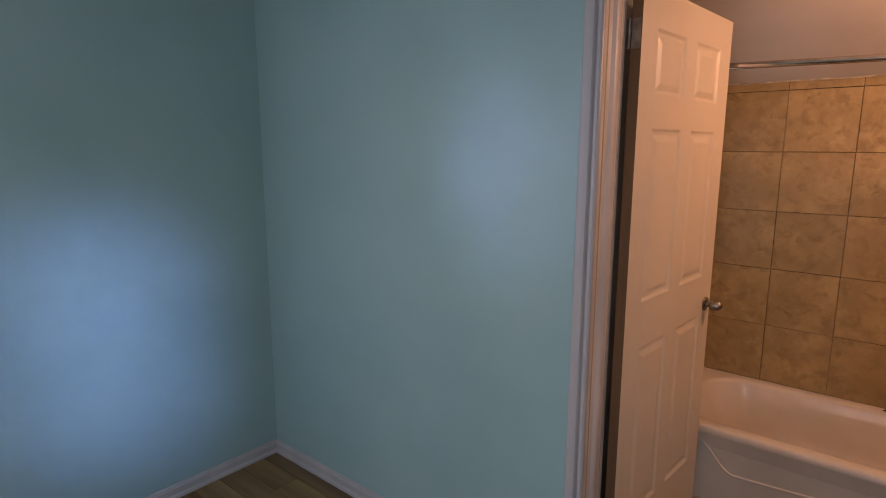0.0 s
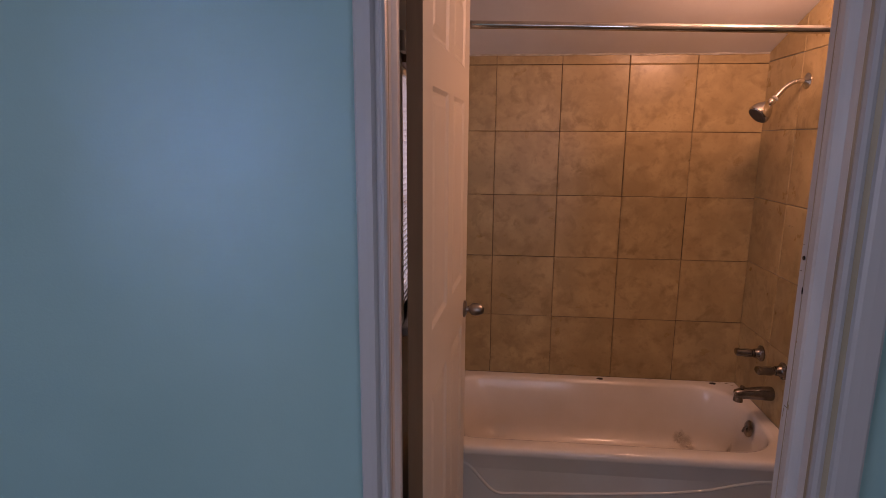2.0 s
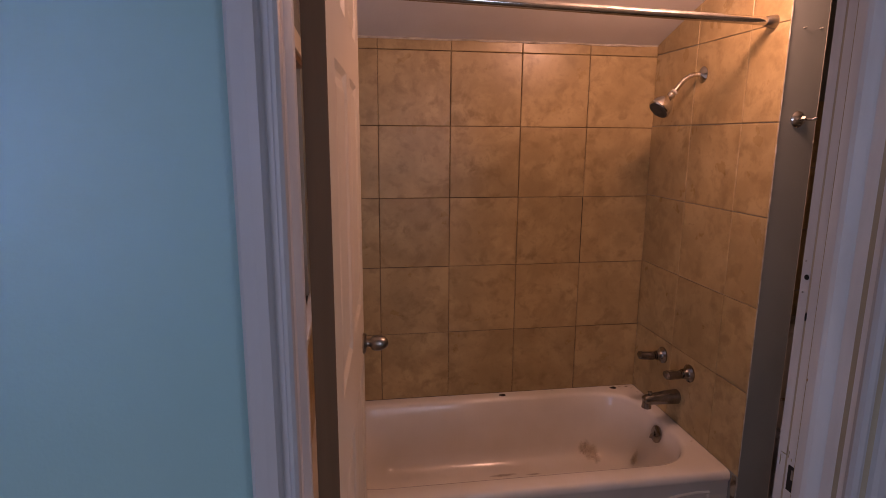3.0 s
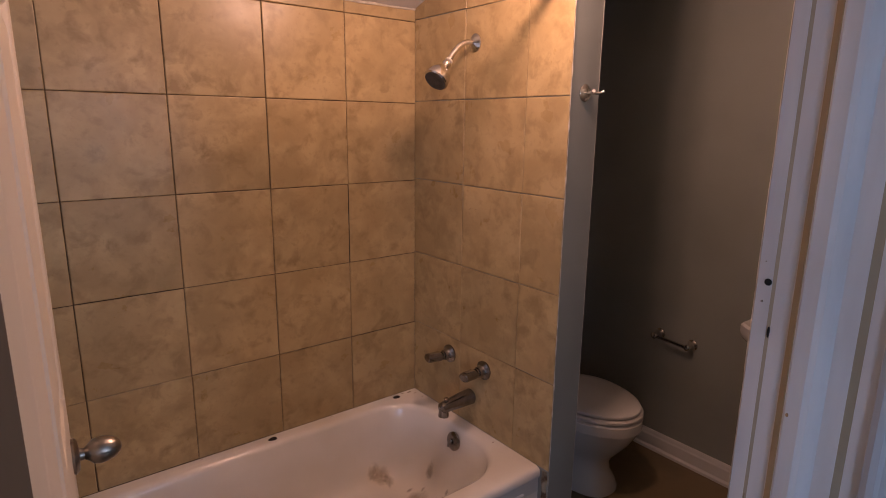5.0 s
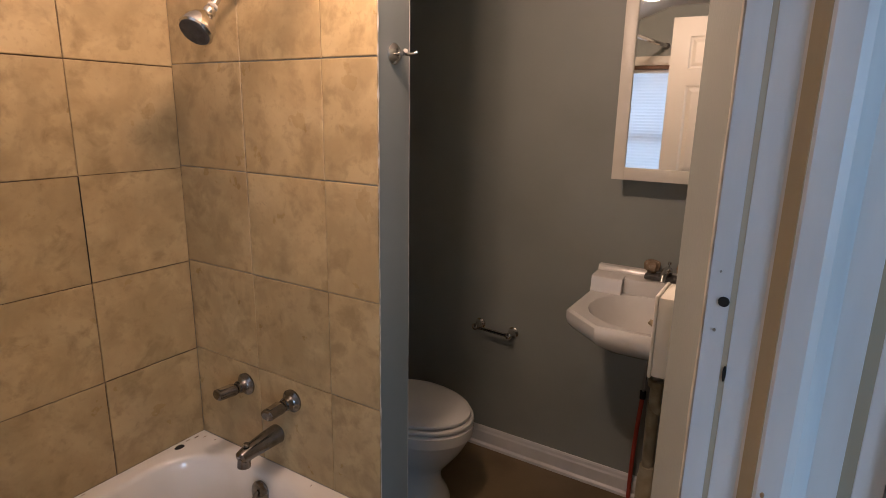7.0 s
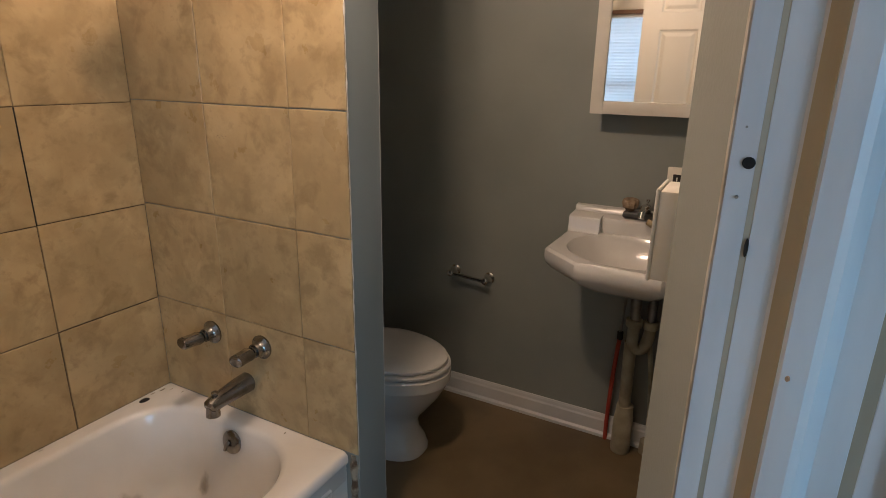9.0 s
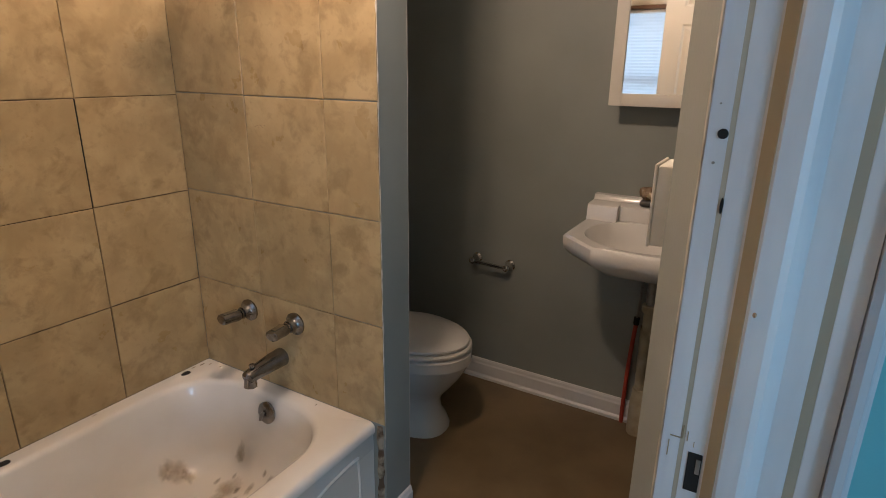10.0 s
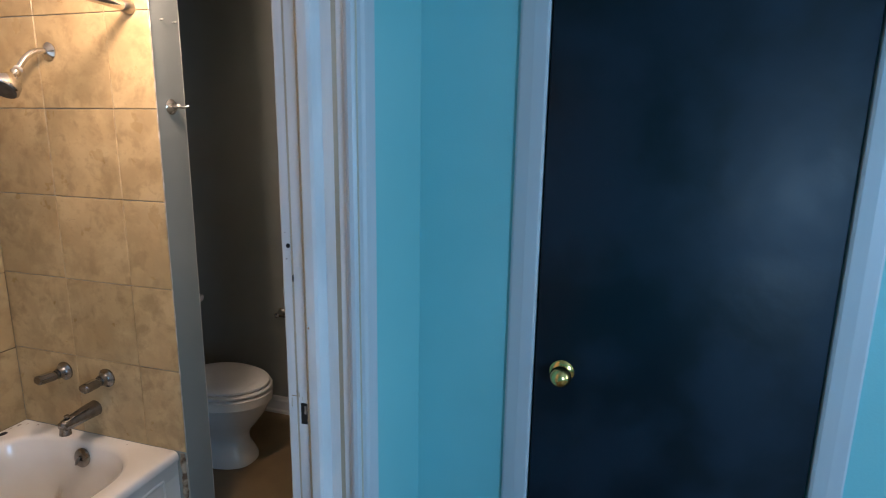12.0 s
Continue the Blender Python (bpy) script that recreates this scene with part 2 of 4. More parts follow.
# ---- mesh helpers ----
def box(bm, x0, x1, y0, y1, z0, z1, bevel=0.0):
    vs = [bm.verts.new((x, y, z)) for x in (x0, x1) for y in (y0, y1) for z in (z0, z1)]
    faces = [bm.faces.new([vs[i] for i in f]) for f in ((0, 1, 3, 2), (4, 6, 7, 5), (0, 4, 5, 1), (2, 3, 7, 6), (0, 2, 6, 4), (1, 5, 7, 3))]
    if bevel:
        edges = list({e for f in faces for e in f.edges})
        bmesh.ops.bevel(bm, geom=edges, offset=bevel, segments=2, profile=0.5, affect="EDGES")
    return bm


def boxed(*args, bevel=0.0):
    return box(bmesh.new(), *args, bevel=bevel)


def loft(bm, rings, cap_start=True, cap_end=True, closed=True):
    """Skin a list of rings (lists of points of one length)."""
    rows = [[bm.verts.new(p) for p in ring] for ring in rings]
    n = len(rows[0])
    for a, b in zip(rows, rows[1:]):
        for i in range(n if closed else n - 1):
            j = (i + 1) % n
            bm.faces.new((a[i], a[j], b[j], b[i]))
    if cap_start:
        bm.faces.new(rows[0][::-1])
    if cap_end:
        bm.faces.new(rows[-1])
    return bm


def frame_of(axis):
    w = Vector(axis).normalized()
    u = w.orthogonal().normalized() if abs(w.z) > 0.9 else w.cross(Vector((0, 0, 1))).normalized()
    return u, w.cross(u), w


def turned(bm, place, axis, profile, n=20):
    """A body of revolution: profile of (distance along the axis, radius)."""
    u, v, w = frame_of(axis)
    p = Vector(place)
    rings = [[p + w * d + (u * math.cos(2 * math.pi * i / n) + v * math.sin(2 * math.pi * i / n)) * r for i in range(n)] for d, r in profile]
    return loft(bm, rings)


def tube(bm, points, radius, n=12):
    """A pipe along points; radius is one number or one for each point."""
    pts = [Vector(p) for p in points]
    rs = radius if isinstance(radius, (list, tuple)) else [radius] * len(pts)
    rings, u = [], None
    for i, p in enumerate(pts):
        d = (pts[min(i + 1, len(pts) - 1)] - pts[max(i - 1, 0)]).normalized()
        if u is None:
            u = d.orthogonal().normalized()
        u = (u - d * u.dot(d)).normalized()
        v = d.cross(u)
        rings.append([p + (u * math.cos(2 * math.pi * k / n) + v * math.sin(2 * math.pi * k / n)) * rs[i] for k in range(n)])
    return loft(bm, rings)


def bend(a, b, c, steps=8):
    """Points of a quadratic curve from a over b to c."""
    a, b, c = Vector(a), Vector(b), Vector(c)
    return [a * (1 - t) ** 2 + b * 2 * t * (1 - t) + c * t * t for t in [i / steps for i in range(steps + 1)]]


def sweep(bm, profile, z0, z1):
    """An upright moulding: a closed outline in x, y carried from z0 to z1."""
    return loft(bm, [[(x, y, z) for x, y in profile] for z in (z0, z1)])


def made(name, bm, mats, smooth=False):
    me = bpy.data.meshes.new(name)
    bmesh.ops.recalc_face_normals(bm, faces=bm.faces[:])
    bm.to_mesh(me)
    bm.free()
    for m in (mats if isinstance(mats, (list, tuple)) else [mats]):
        me.materials.append(m)
    if smooth:
        for p in me.polygons:
            p.use_smooth = True
        me.set_sharp_from_angle(angle=radians(38))
    return new(name, me)


def part(name, bm, mat, parent, label="", smooth=True):
    ob = made(name, bm, mat, smooth)
    ob.parent = parent
    if label:
        tagged(ob, label)
    return ob


def thing(name, place, label, category, group="", kind=""):
    """An Empty at the thing's base."""
    ob = new(name)
    ob.empty_display_size = 0.05
    return tagged(ob, label, category, group, kind)


def structure(name, bm, mats, label, category, smooth=False):
    return tagged(made(name, bm, mats, smooth), label, category, kind="structure")


# ---- large structure ----
def paint_by_side(ob, test):
    """Second material on the faces whose normal passes the test."""
    for p in ob.data.polygons:
        p.material_index = 1 if test(p.normal, p.center) else 0
    return ob


bm = bmesh.new()
box(bm, HALL_L - 0.12, OPEN_L - 0.02, HALL_Y, BATH_Y, 0, HALL_CEIL)
sweep(bm, [(OPEN_R + 0.010, HALL_Y), (EAST_X + 0.12, HALL_Y), (EAST_X + 0.12, BATH_Y), (0.172, BATH_Y), (OPEN_R + 0.008, 1.727), (OPEN_R + 0.010, 1.724)], 0, HALL_CEIL)
box(bm, OPEN_L - 0.02, OPEN_R + 0.010, HALL_Y, BATH_Y, DOOR_TOP + 0.03, HALL_CEIL)
paint_by_side(structure("wall_hall_north", bm, [M_GREY, M_BLUE], "hall wall painted pale blue, grey on its bathroom side", "wall"),
              lambda n, c: n.y < -0.5)
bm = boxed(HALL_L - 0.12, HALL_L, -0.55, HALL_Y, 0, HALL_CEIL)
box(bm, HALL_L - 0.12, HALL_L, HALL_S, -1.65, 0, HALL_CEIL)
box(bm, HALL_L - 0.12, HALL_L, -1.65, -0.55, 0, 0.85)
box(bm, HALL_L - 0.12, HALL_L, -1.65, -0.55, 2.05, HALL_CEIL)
structure("wall_hall_west", bm, M_BLUE, "plain hall wall painted pale blue", "wall")
bm = bmesh.new()
# the unseen gap south of the door is cut for the added fill lamp
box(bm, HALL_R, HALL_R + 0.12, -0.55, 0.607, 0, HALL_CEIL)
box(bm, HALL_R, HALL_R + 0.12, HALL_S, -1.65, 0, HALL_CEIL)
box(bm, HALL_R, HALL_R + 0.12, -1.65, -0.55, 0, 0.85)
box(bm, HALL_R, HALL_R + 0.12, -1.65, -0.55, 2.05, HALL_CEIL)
box(bm, HALL_R, HALL_R + 0.12, 1.261, HALL_Y, 0, HALL_CEIL)
box(bm, HALL_R, HALL_R + 0.12, 0.607, 1.261, 2.05, HALL_CEIL)
structure("wall_hall_east", bm, M_BLUE, "hall wall painted pale blue around a dark door", "wall")
bm = bmesh.new()
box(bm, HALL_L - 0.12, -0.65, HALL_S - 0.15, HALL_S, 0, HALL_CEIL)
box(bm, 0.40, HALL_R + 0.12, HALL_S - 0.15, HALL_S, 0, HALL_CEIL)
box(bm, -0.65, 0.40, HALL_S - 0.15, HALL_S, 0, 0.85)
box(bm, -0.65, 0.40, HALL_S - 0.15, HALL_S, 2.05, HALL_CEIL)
structure("wall_hall_south", bm, M_BLUE, "hall wall painted pale blue with a window opening", "wall")
structure("floor_hall", boxed(HALL_L - 0.12, HALL_R + 0.12, HALL_S, 1.70, -0.12, -0.012), M_GROUT, "dark underlay beneath the wood floor", "floor")
structure("floor_bathroom", boxed(WEST_X - 0.10, EAST_X + 0.10, 1.70, BACK_Y + 0.1, -0.12, 0.0), M_VINYL, "dull brown sheet vinyl bathroom floor", "floor")
structure("ceiling_hall", boxed(HALL_L - 0.12, HALL_R + 0.12, HALL_S - 0.15, BATH_Y - 0.02, HALL_CEIL, HALL_CEIL + 0.1), M_CEIL, "plain white plaster hall ceiling", "ceiling")
bm = bmesh.new()
prof = [(BATH_Y, CEIL_Z), ((BATH_Y + SLOPE_Y) / 2, CEIL_Z), (SLOPE_Y, CEIL_Z), (BACK_Y, SLOPE_Z), (BACK_Y, SLOPE_Z + 0.3), (SLOPE_Y, CEIL_Z + 0.12), (BATH_Y, CEIL_Z + 0.12)]
loft(bm, [[(x, y, z) for y, z in prof] for x in (WEST_X - 0.1, WING_R - 0.01)])
box(bm, WING_R - 0.01, EAST_X + 0.1, BATH_Y, BACK_Y, CEIL_Z, CEIL_Z + 0.12)
structure("ceiling_bathroom", bm, M_CEIL, "plaster bathroom ceiling that slopes down over the tub", "ceiling")

# bathroom walls
structure("wall_bath_north", boxed(WEST_X - 0.15, EAST_X + 0.12, BACK_Y, BACK_Y + 0.12, 0, 2.3), M_GROUT, "tiled wall along the bathtub", "wall")
WIN = (2.42, 3.18, 0.93, 1.82)
bm = bmesh.new()
box(bm, WEST_X - 0.15, WEST_X, BATH_Y, WIN[0], 0, 2.3)
box(bm, WEST_X - 0.15, WEST_X, WIN[1], BACK_Y, 0, 2.3)
box(bm, WEST_X - 0.15, WEST_X, WIN[0], WIN[1], 0, WIN[2])
box(bm, WEST_X - 0.15, WEST_X, WIN[0], WIN[1], WIN[3], 2.3)
structure("wall_bath_west", bm, M_GREY, "grey bathroom wall with a window over the tub", "wall")
structure("wall_bath_east", boxed(EAST_X, EAST_X + 0.12, BATH_Y, BACK_Y, 0, 2.3), M_GREY, "plain bathroom wall painted dark grey", "wall")
structure("wall_wing", boxed(WING_L, WING_R, WING_Y, BACK_Y, 0, 2.3), M_GREY, "narrow grey partition between tub and toilet", "wall")
structure("wall_alcove", boxed(WING_R, EAST_X, BACK_Y - 0.012, BACK_Y, 0, 2.3), M_GREY, "grey wall tiled to head height behind the toilet", "wall")


# ---- trim and doors ----
def jamb(name, side, label):
    """The stepped door frame with its flat casing towards the hall. side 1: the latch side, -1: the hinge side."""
    x = OPEN_R if side > 0 else OPEN_L
    s = side
    reach = 1.0 if side > 0 else 0.55
    frame_ = thing(name, (x, HALL_Y, 0), label, "door frame", kind="structure")
    pts = [(0.000, 1.724), (0.000, 1.7060), (0.004, 1.7048), (0.004, 1.7020), (0.000, 1.7008), (0.000, 1.6800), (-0.003, 1.6770), (-0.016, 1.6655), (-0.018, 1.6630), (-0.019, 1.6450),
           (-0.016, 1.6380), (-0.004, 1.6280), (-0.001, 1.6260), (0.000, 1.6050), (0.0015, 1.6035), (0.0015, 1.5960), (0.000, 1.5945), (-0.002, HALL_Y), (0.010, HALL_Y), (0.010, 1.724)]
    part("jamb", sweep(bmesh.new(), [(x + s * a * (reach if a < 0 else 1), b) for a, b in pts], 0, DOOR_TOP), M_JAMB, frame_, smooth=False)
    # tan strips along the steps; the second paints warm lamplight on the slope
    for q, paint in ((((0.0006, 1.7058), (0.0006, 1.7010), (0.0055, 1.7010), (0.0055, 1.7058)), M_TAN), (((-0.0036, 1.6776), (-0.0164, 1.6663), (-0.0156, 1.6655), (-0.0028, 1.6768)), M_WARM),
                     (((0.0004, 1.6046), (0.0004, 1.5950), (0.0055, 1.5950), (0.0055, 1.6046)), M_TAN), (((0.004, 1.5602), (0.016, 1.5602), (0.016, 1.5630), (0.004, 1.5630)), M_TAN)):
        part("grimy_groove", sweep(bmesh.new(), [(x + s * a * reach, b) for a, b in q], 0.002, DOOR_TOP - 0.002), paint, frame_, "tan strip along the door frame's moulding", smooth=False)
    cas = [(-0.012, 1.574), (-0.014, 1.567), (-0.011, 1.560), (-0.004, 1.5565), (0.002, 1.558), (0.005, 1.561), (0.015, 1.561), (0.018, 1.554), (0.024, 1.549), (0.040, 1.547),
           (0.062, 1.546), (0.068, 1.549), (0.070, 1.574)]
    if side < 0:
        cas = [(a * 0.70 + 0.006, b) for a, b in cas]
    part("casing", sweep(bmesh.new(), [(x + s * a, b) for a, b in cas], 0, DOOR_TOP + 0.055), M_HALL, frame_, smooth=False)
    return frame_


right_frame = jamb("door_frame_latch_side", 1, "white painted door jamb and casing with latch cut-outs")
left_frame = jamb("door_frame_hinge_side", -1, "white painted door jamb and moulded casing with hinges")
bm = boxed(OPEN_L, OPEN_R, 1.632, 1.726, DOOR_TOP, DOOR_TOP + 0.028)
box(bm, OPEN_L + 0.004, OPEN_R - 0.004, 1.555, 1.574, DOOR_TOP, DOOR_TOP + 0.055)
structure("door_head", bm, M_TRIM, "white painted head of the bathroom door frame", "door frame")


def spot(parent, name, place, axis, r, mat, stretch=1.0, label=""):
    bm = bmesh.new()
    turned(bm, place, axis, [(0, r), (0.0015, r * 0.9)], 14)
    for v in bm.verts:
        v.co.z = place[2] + (v.co.z - place[2]) * stretch
    return part(name, bm, mat, parent, label)


XJ = OPEN_R
spot(right_frame, "latch_hole", (XJ - 0.001, 1.7105, 1.339), (-1, 0, 0), 0.0048, M_BLACK, 1.0, "dark drilled latch hole")
spot(right_frame, "screw_hole", (XJ - 0.001, 1.7150, 1.312), (-1, 0, 0), 0.0015, M_STEEL)
spot(right_frame, "screw_hole", (XJ - 0.001, 1.7160, 1.366), (-1, 0, 0), 0.0010, M_STEEL)
spot(right_frame, "gouge", (XJ - 0.0002, 1.7022, 1.272), (-1, 0, 0), 0.0016, M_BLACK, 5.0)
spot(right_frame, "nail_hole", (XJ - 0.0215, 1.6580, 1.178), (-1, 0.6, 0), 0.0018, M_RUST, 1.4)
part("strike_hole", boxed(XJ - 0.0012, XJ + 0.0010, 1.681, 1.6955, 0.952, 1.000), M_BLACK, right_frame, "dark latch slot")
part("strike_lip", boxed(XJ - 0.0024, XJ - 0.0013, 1.682, 1.6865, 0.976, 0.994), M_STEEL, right_frame, "steel strike lip")


# cracked paint round the strike
for y, z, w, h in ((1.7035, 1.022, 0.0012, 0.016), (1.7100, 1.014, 0.0120, 0.0012), (1.7165, 0.998, 0.0012, 0.020), (1.6985, 1.018, 0.0010, 0.012), (1.6915, 1.010, 0.0008, 0.006)):
    part("paint_crack", boxed(XJ - 0.0009, XJ + 0.0002, y - w / 2, y + w / 2, z - h / 2, z + h / 2), M_WARM, right_frame, "dark crack in the paint")

for z, r in ((0.86, 0.0016), (1.522, 0.0022)):
    spot(left_frame, "nail_hole", (-0.840, 1.5535, z), (0, -1, 0), r, M_RUST, 0.8)


def panel_door(name, width, height, thick, mat, label, category):
    """A moulded six-panel slab; x along the width, y through it, z up; the hinge edge at x = 0."""
    door = thing(name, (0, 0, 0), label, category)
    bm = bmesh.new()
    st, mid = 0.115, 0.095
    pw = (width - 2 * st - mid) / 2
    xs = [0, st, st + pw, st + pw + mid, width - st, width]
    zs = [0, 0.24, 0.905, 1.075, 1.665, 1.77, 1.98, height]
    for y, sgn in ((0.0, 1), (thick, -1)):
        for i in range(5):
            for j in range(7):
                x0, x1, z0, z1 = xs[i], xs[i + 1], zs[j], zs[j + 1]
                if i in (1, 3) and j in (1, 3, 5):
                    rings = []
                    for inset, depth in ((0, 0), (0.010, 0.007), (0.020, 0.008), (0.040, 0.002), (0.046, 0.0015)):
                        rings.append([(x0 + inset, y + sgn * depth, z0 + inset), (x1 - inset, y + sgn * depth, z0 + inset),
                                      (x1 - inset, y + sgn * depth, z1 - inset), (x0 + inset, y + sgn * depth, z1 - inset)])
                    loft(bm, rings, cap_start=False)
                else:
                    bm.faces.new([bm.verts.new(p) for p in ((x0, y, z0), (x1, y, z0), (x1, y, z1), (x0, y, z1))])
    for x0, x1 in ((0, 0), (width, width)):
        bm.faces.new([bm.verts.new(p) for p in ((x0, 0, 0), (x0, thick, 0), (x0, thick, height), (x0, 0, height))])
    for z in (0, height):
        bm.faces.new([bm.verts.new(p) for p in ((0, 0, z), (width, 0, z), (width, thick, z), (0, thick, z))])
    bmesh.ops.remove_doubles(bm, verts=bm.verts[:], dist=0.0004)
    slab = part("slab", bm, [mat, M_EDGE], door, smooth=False)
    for p in slab.data.polygons:
        p.material_index = 1 if p.normal.x < -0.9 and p.center.x < 0.01 else 0
    return door


def round_knob(parent, place, axis, mat, r=0.027, reach=0.062, label=""):
    k = reach / 0.074
    prof = [(0, 0.030), (0.004, 0.031), (0.009, 0.026), (0.011, 0.011), (0.018 * k, 0.010), (0.023 * k, r * 0.60), (0.030 * k, r * 0.90), (0.041 * k, r), (0.054 * k, r * 0.92), (0.064 * k, r * 0.74),
            (0.071 * k, r * 0.48), (reach, r * 0.15)]
    knob = part("knob", turned(bmesh.new(), place, axis, prof, 24), mat, parent, label)
    return knob


bath_door = panel_door("door_1", 0.805, 2.100, 0.035, M_DOOR, "open white six-panel bathroom door, its hinge edge unpainted", "door")
tagged(bath_door, kind="structure")
round_knob(bath_door, (0.745, 0.0, 0.945), (0, -1, 0), M_DULL, 0.0235, 0.074, "dull nickel knob")
round_knob(bath_door, (0.745, 0.035, 0.945), (0, 1, 0), M_DULL, 0.0235, 0.074, "dull nickel knob")
part("latch_plate", boxed(0.8045, 0.8065, 0.006, 0.029, 0.915, 0.975), M_STEEL, bath_door)
for zc in (0.22, 1.95):
    part("hinge_leaf", boxed(-0.0022, -0.0004, 0.003, 0.032, zc - 0.045, zc + 0.045), M_STEEL, bath_door, "grey steel hinge")
    part("hinge_knuckle", turned(bmesh.new(), (-0.004, 0.039, zc - 0.045), (0, 0, 1), [(0, 0.0055), (0.09, 0.0055)], 10), M_STEEL, bath_door)
bath_door.matrix_world = pose(-0.752, 1.738, 0.028, 0, 0, 86.2)

# dark door in the hall's east wall
dark = thing("door_2", (0, 0, 0), "closed navy painted flush door with a brass knob", "door", kind="structure")
part("slab", boxed(HALL_R - 0.004, HALL_R + 0.034, 0.612, 1.256, 0.01, 2.045, bevel=0.002), M_NAVY, dark)
# unseen panel added behind the slab to keep sky light out of the gaps
part("door_stop", boxed(HALL_R + 0.036, HALL_R + 0.060, 0.6075, 1.2605, 0.0, 2.0495), M_NAVY, dark)
round_knob(dark, (HALL_R - 0.004, 1.188, 0.972), (-1, 0, 0), M_BRASS, 0.027, 0.064, "polished brass knob")


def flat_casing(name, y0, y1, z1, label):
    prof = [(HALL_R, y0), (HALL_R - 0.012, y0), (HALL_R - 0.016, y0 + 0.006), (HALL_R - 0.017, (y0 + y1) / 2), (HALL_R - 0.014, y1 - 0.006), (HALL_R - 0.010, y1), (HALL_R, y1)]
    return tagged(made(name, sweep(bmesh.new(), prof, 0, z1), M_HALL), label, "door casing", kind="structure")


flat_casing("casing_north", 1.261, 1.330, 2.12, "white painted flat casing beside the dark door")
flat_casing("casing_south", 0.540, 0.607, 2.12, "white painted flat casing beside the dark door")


def baseboard(name, a, b, face, height, depth, label, shoe=True, paint=None):
    """A skirting along the wall from a to b (x, y); face is the unit normal into the room."""
    a, b, f = Vector((*a, 0)), Vector((*b, 0)), Vector((*face, 0))
    prof = [(0, 0), (depth + (0.010 if shoe else 0), 0), (depth + (0.009 if shoe else 0), 0.012), (depth, 0.020), (depth, height * 0.72), (depth * 0.7, height * 0.80),
            (depth * 0.55, height * 0.92), (depth * 0.25, height), (0, height)]
    bm = loft(bmesh.new(), [[p + f * d + Vector((0, 0, z)) for d, z in prof] for p in (a, b)])
    return tagged(made(name, bm, paint or M_TRIM), label, "baseboard", kind="structure")


baseboard("baseboard_east", (EAST_X, BATH_Y), (EAST_X, BACK_Y - 0.012), (-1, 0), 0.095, 0.013, "white moulded baseboard along the grey wall")
baseboard("baseboard_alcove", (WING_R, BACK_Y - 0.012), (EAST_X - 0.014, BACK_Y - 0.012), (0, -1), 0.095, 0.013, "white moulded baseboard behind the toilet")
baseboard("baseboard_wing", (WING_L + 0.03, WING_Y), (WING_R, WING_Y), (0, -1), 0.075, 0.011, "white baseboard at the end of the partition")
baseboard("baseboard_hall_north", (HALL_L, HALL_Y), (OPEN_L - 0.056, HALL_Y), (0, -1), 0.066, 0.011, "low white baseboard along the blue wall, its shade in the paint", paint=M_HALL)
baseboard("baseboard_hall_west", (HALL_L, HALL_S), (HALL_L, HALL_Y - 0.012), (1, 0), 0.066, 0.011, "low white baseboard along the blue wall, its shade in the paint", paint=M_HALL)

# caulked edge of the tiled wall
bm = bmesh.new()
pts = [(FAUCET_X + 0.001 + 0.0015 * noise.noise((0, 0, z * 9)), WING_Y - 0.002 + 0.0016 * noise.noise((3, 0, z * 14)), z) for z in np.linspace(0.30, 2.235, 220)]
tube(bm, pts, [max(0.0005, 0.0013 + 0.0032 * noise.noise((7, 1, p[2] * 31))) for p in pts], 6)
structure("trim_tile_edge", bm, M_CAULK, "rough white caulk along the tile edge", "trim")
bm = bmesh.new()
pts = [(x, TILE_Y - 0.002, SLOPE_Z - 0.002 + 0.004 * noise.noise((x * 7, 2, 0))) for x in np.linspace(WEST_X, FAUCET_X, 80)]
tube(bm, pts, [0.004 + 0.003 * noise.noise((p[0] * 11, 5, 0)) for p in pts], 6)
structure("trim_ceiling_joint", bm, M_CAULK, "ragged white joint where tiles meet the ceiling", "trim")
pts = [(WING_R, WING_Y + 0.0005, z) for z in np.linspace(0.02, 2.235, 60)]
structure("trim_corner_bead", tube(bmesh.new(), pts, [0.0013 + 0.0008 * noise.noise((1, 9, p[2] * 15)) for p in pts], 6), M_CAULK, "chipped pale corner bead of the partition", "trim")
pts = [(OPEN_R + 0.004 + 0.0014 * noise.noise((1, 4, z * 12)), 1.7252, z) for z in np.linspace(0, DOOR_TOP, 90)]
structure("trim_jamb_edge", tube(bmesh.new(), pts, [0.0022 + 0.0011 * noise.noise((2, 4, p[2] * 15)) for p in pts], 6), M_CAULK, "chipped cream paint edge of the jamb", "trim")


# ---- bathtub ----
def rounded_rect(x0, x1, y0, y1, r, z, n=10):
    pts = []
    for cx, cy, a0 in ((x1 - r, y1 - r, 0), (x0 + r, y1 - r, 90), (x0 + r, y0 + r, 180), (x1 - r, y0 + r, 270)):
        for i in range(n + 1):
            a = radians(a0 + 90 * i / n)
            pts.append((cx + r * math.cos(a), cy + r * math.sin(a), z))
    return pts


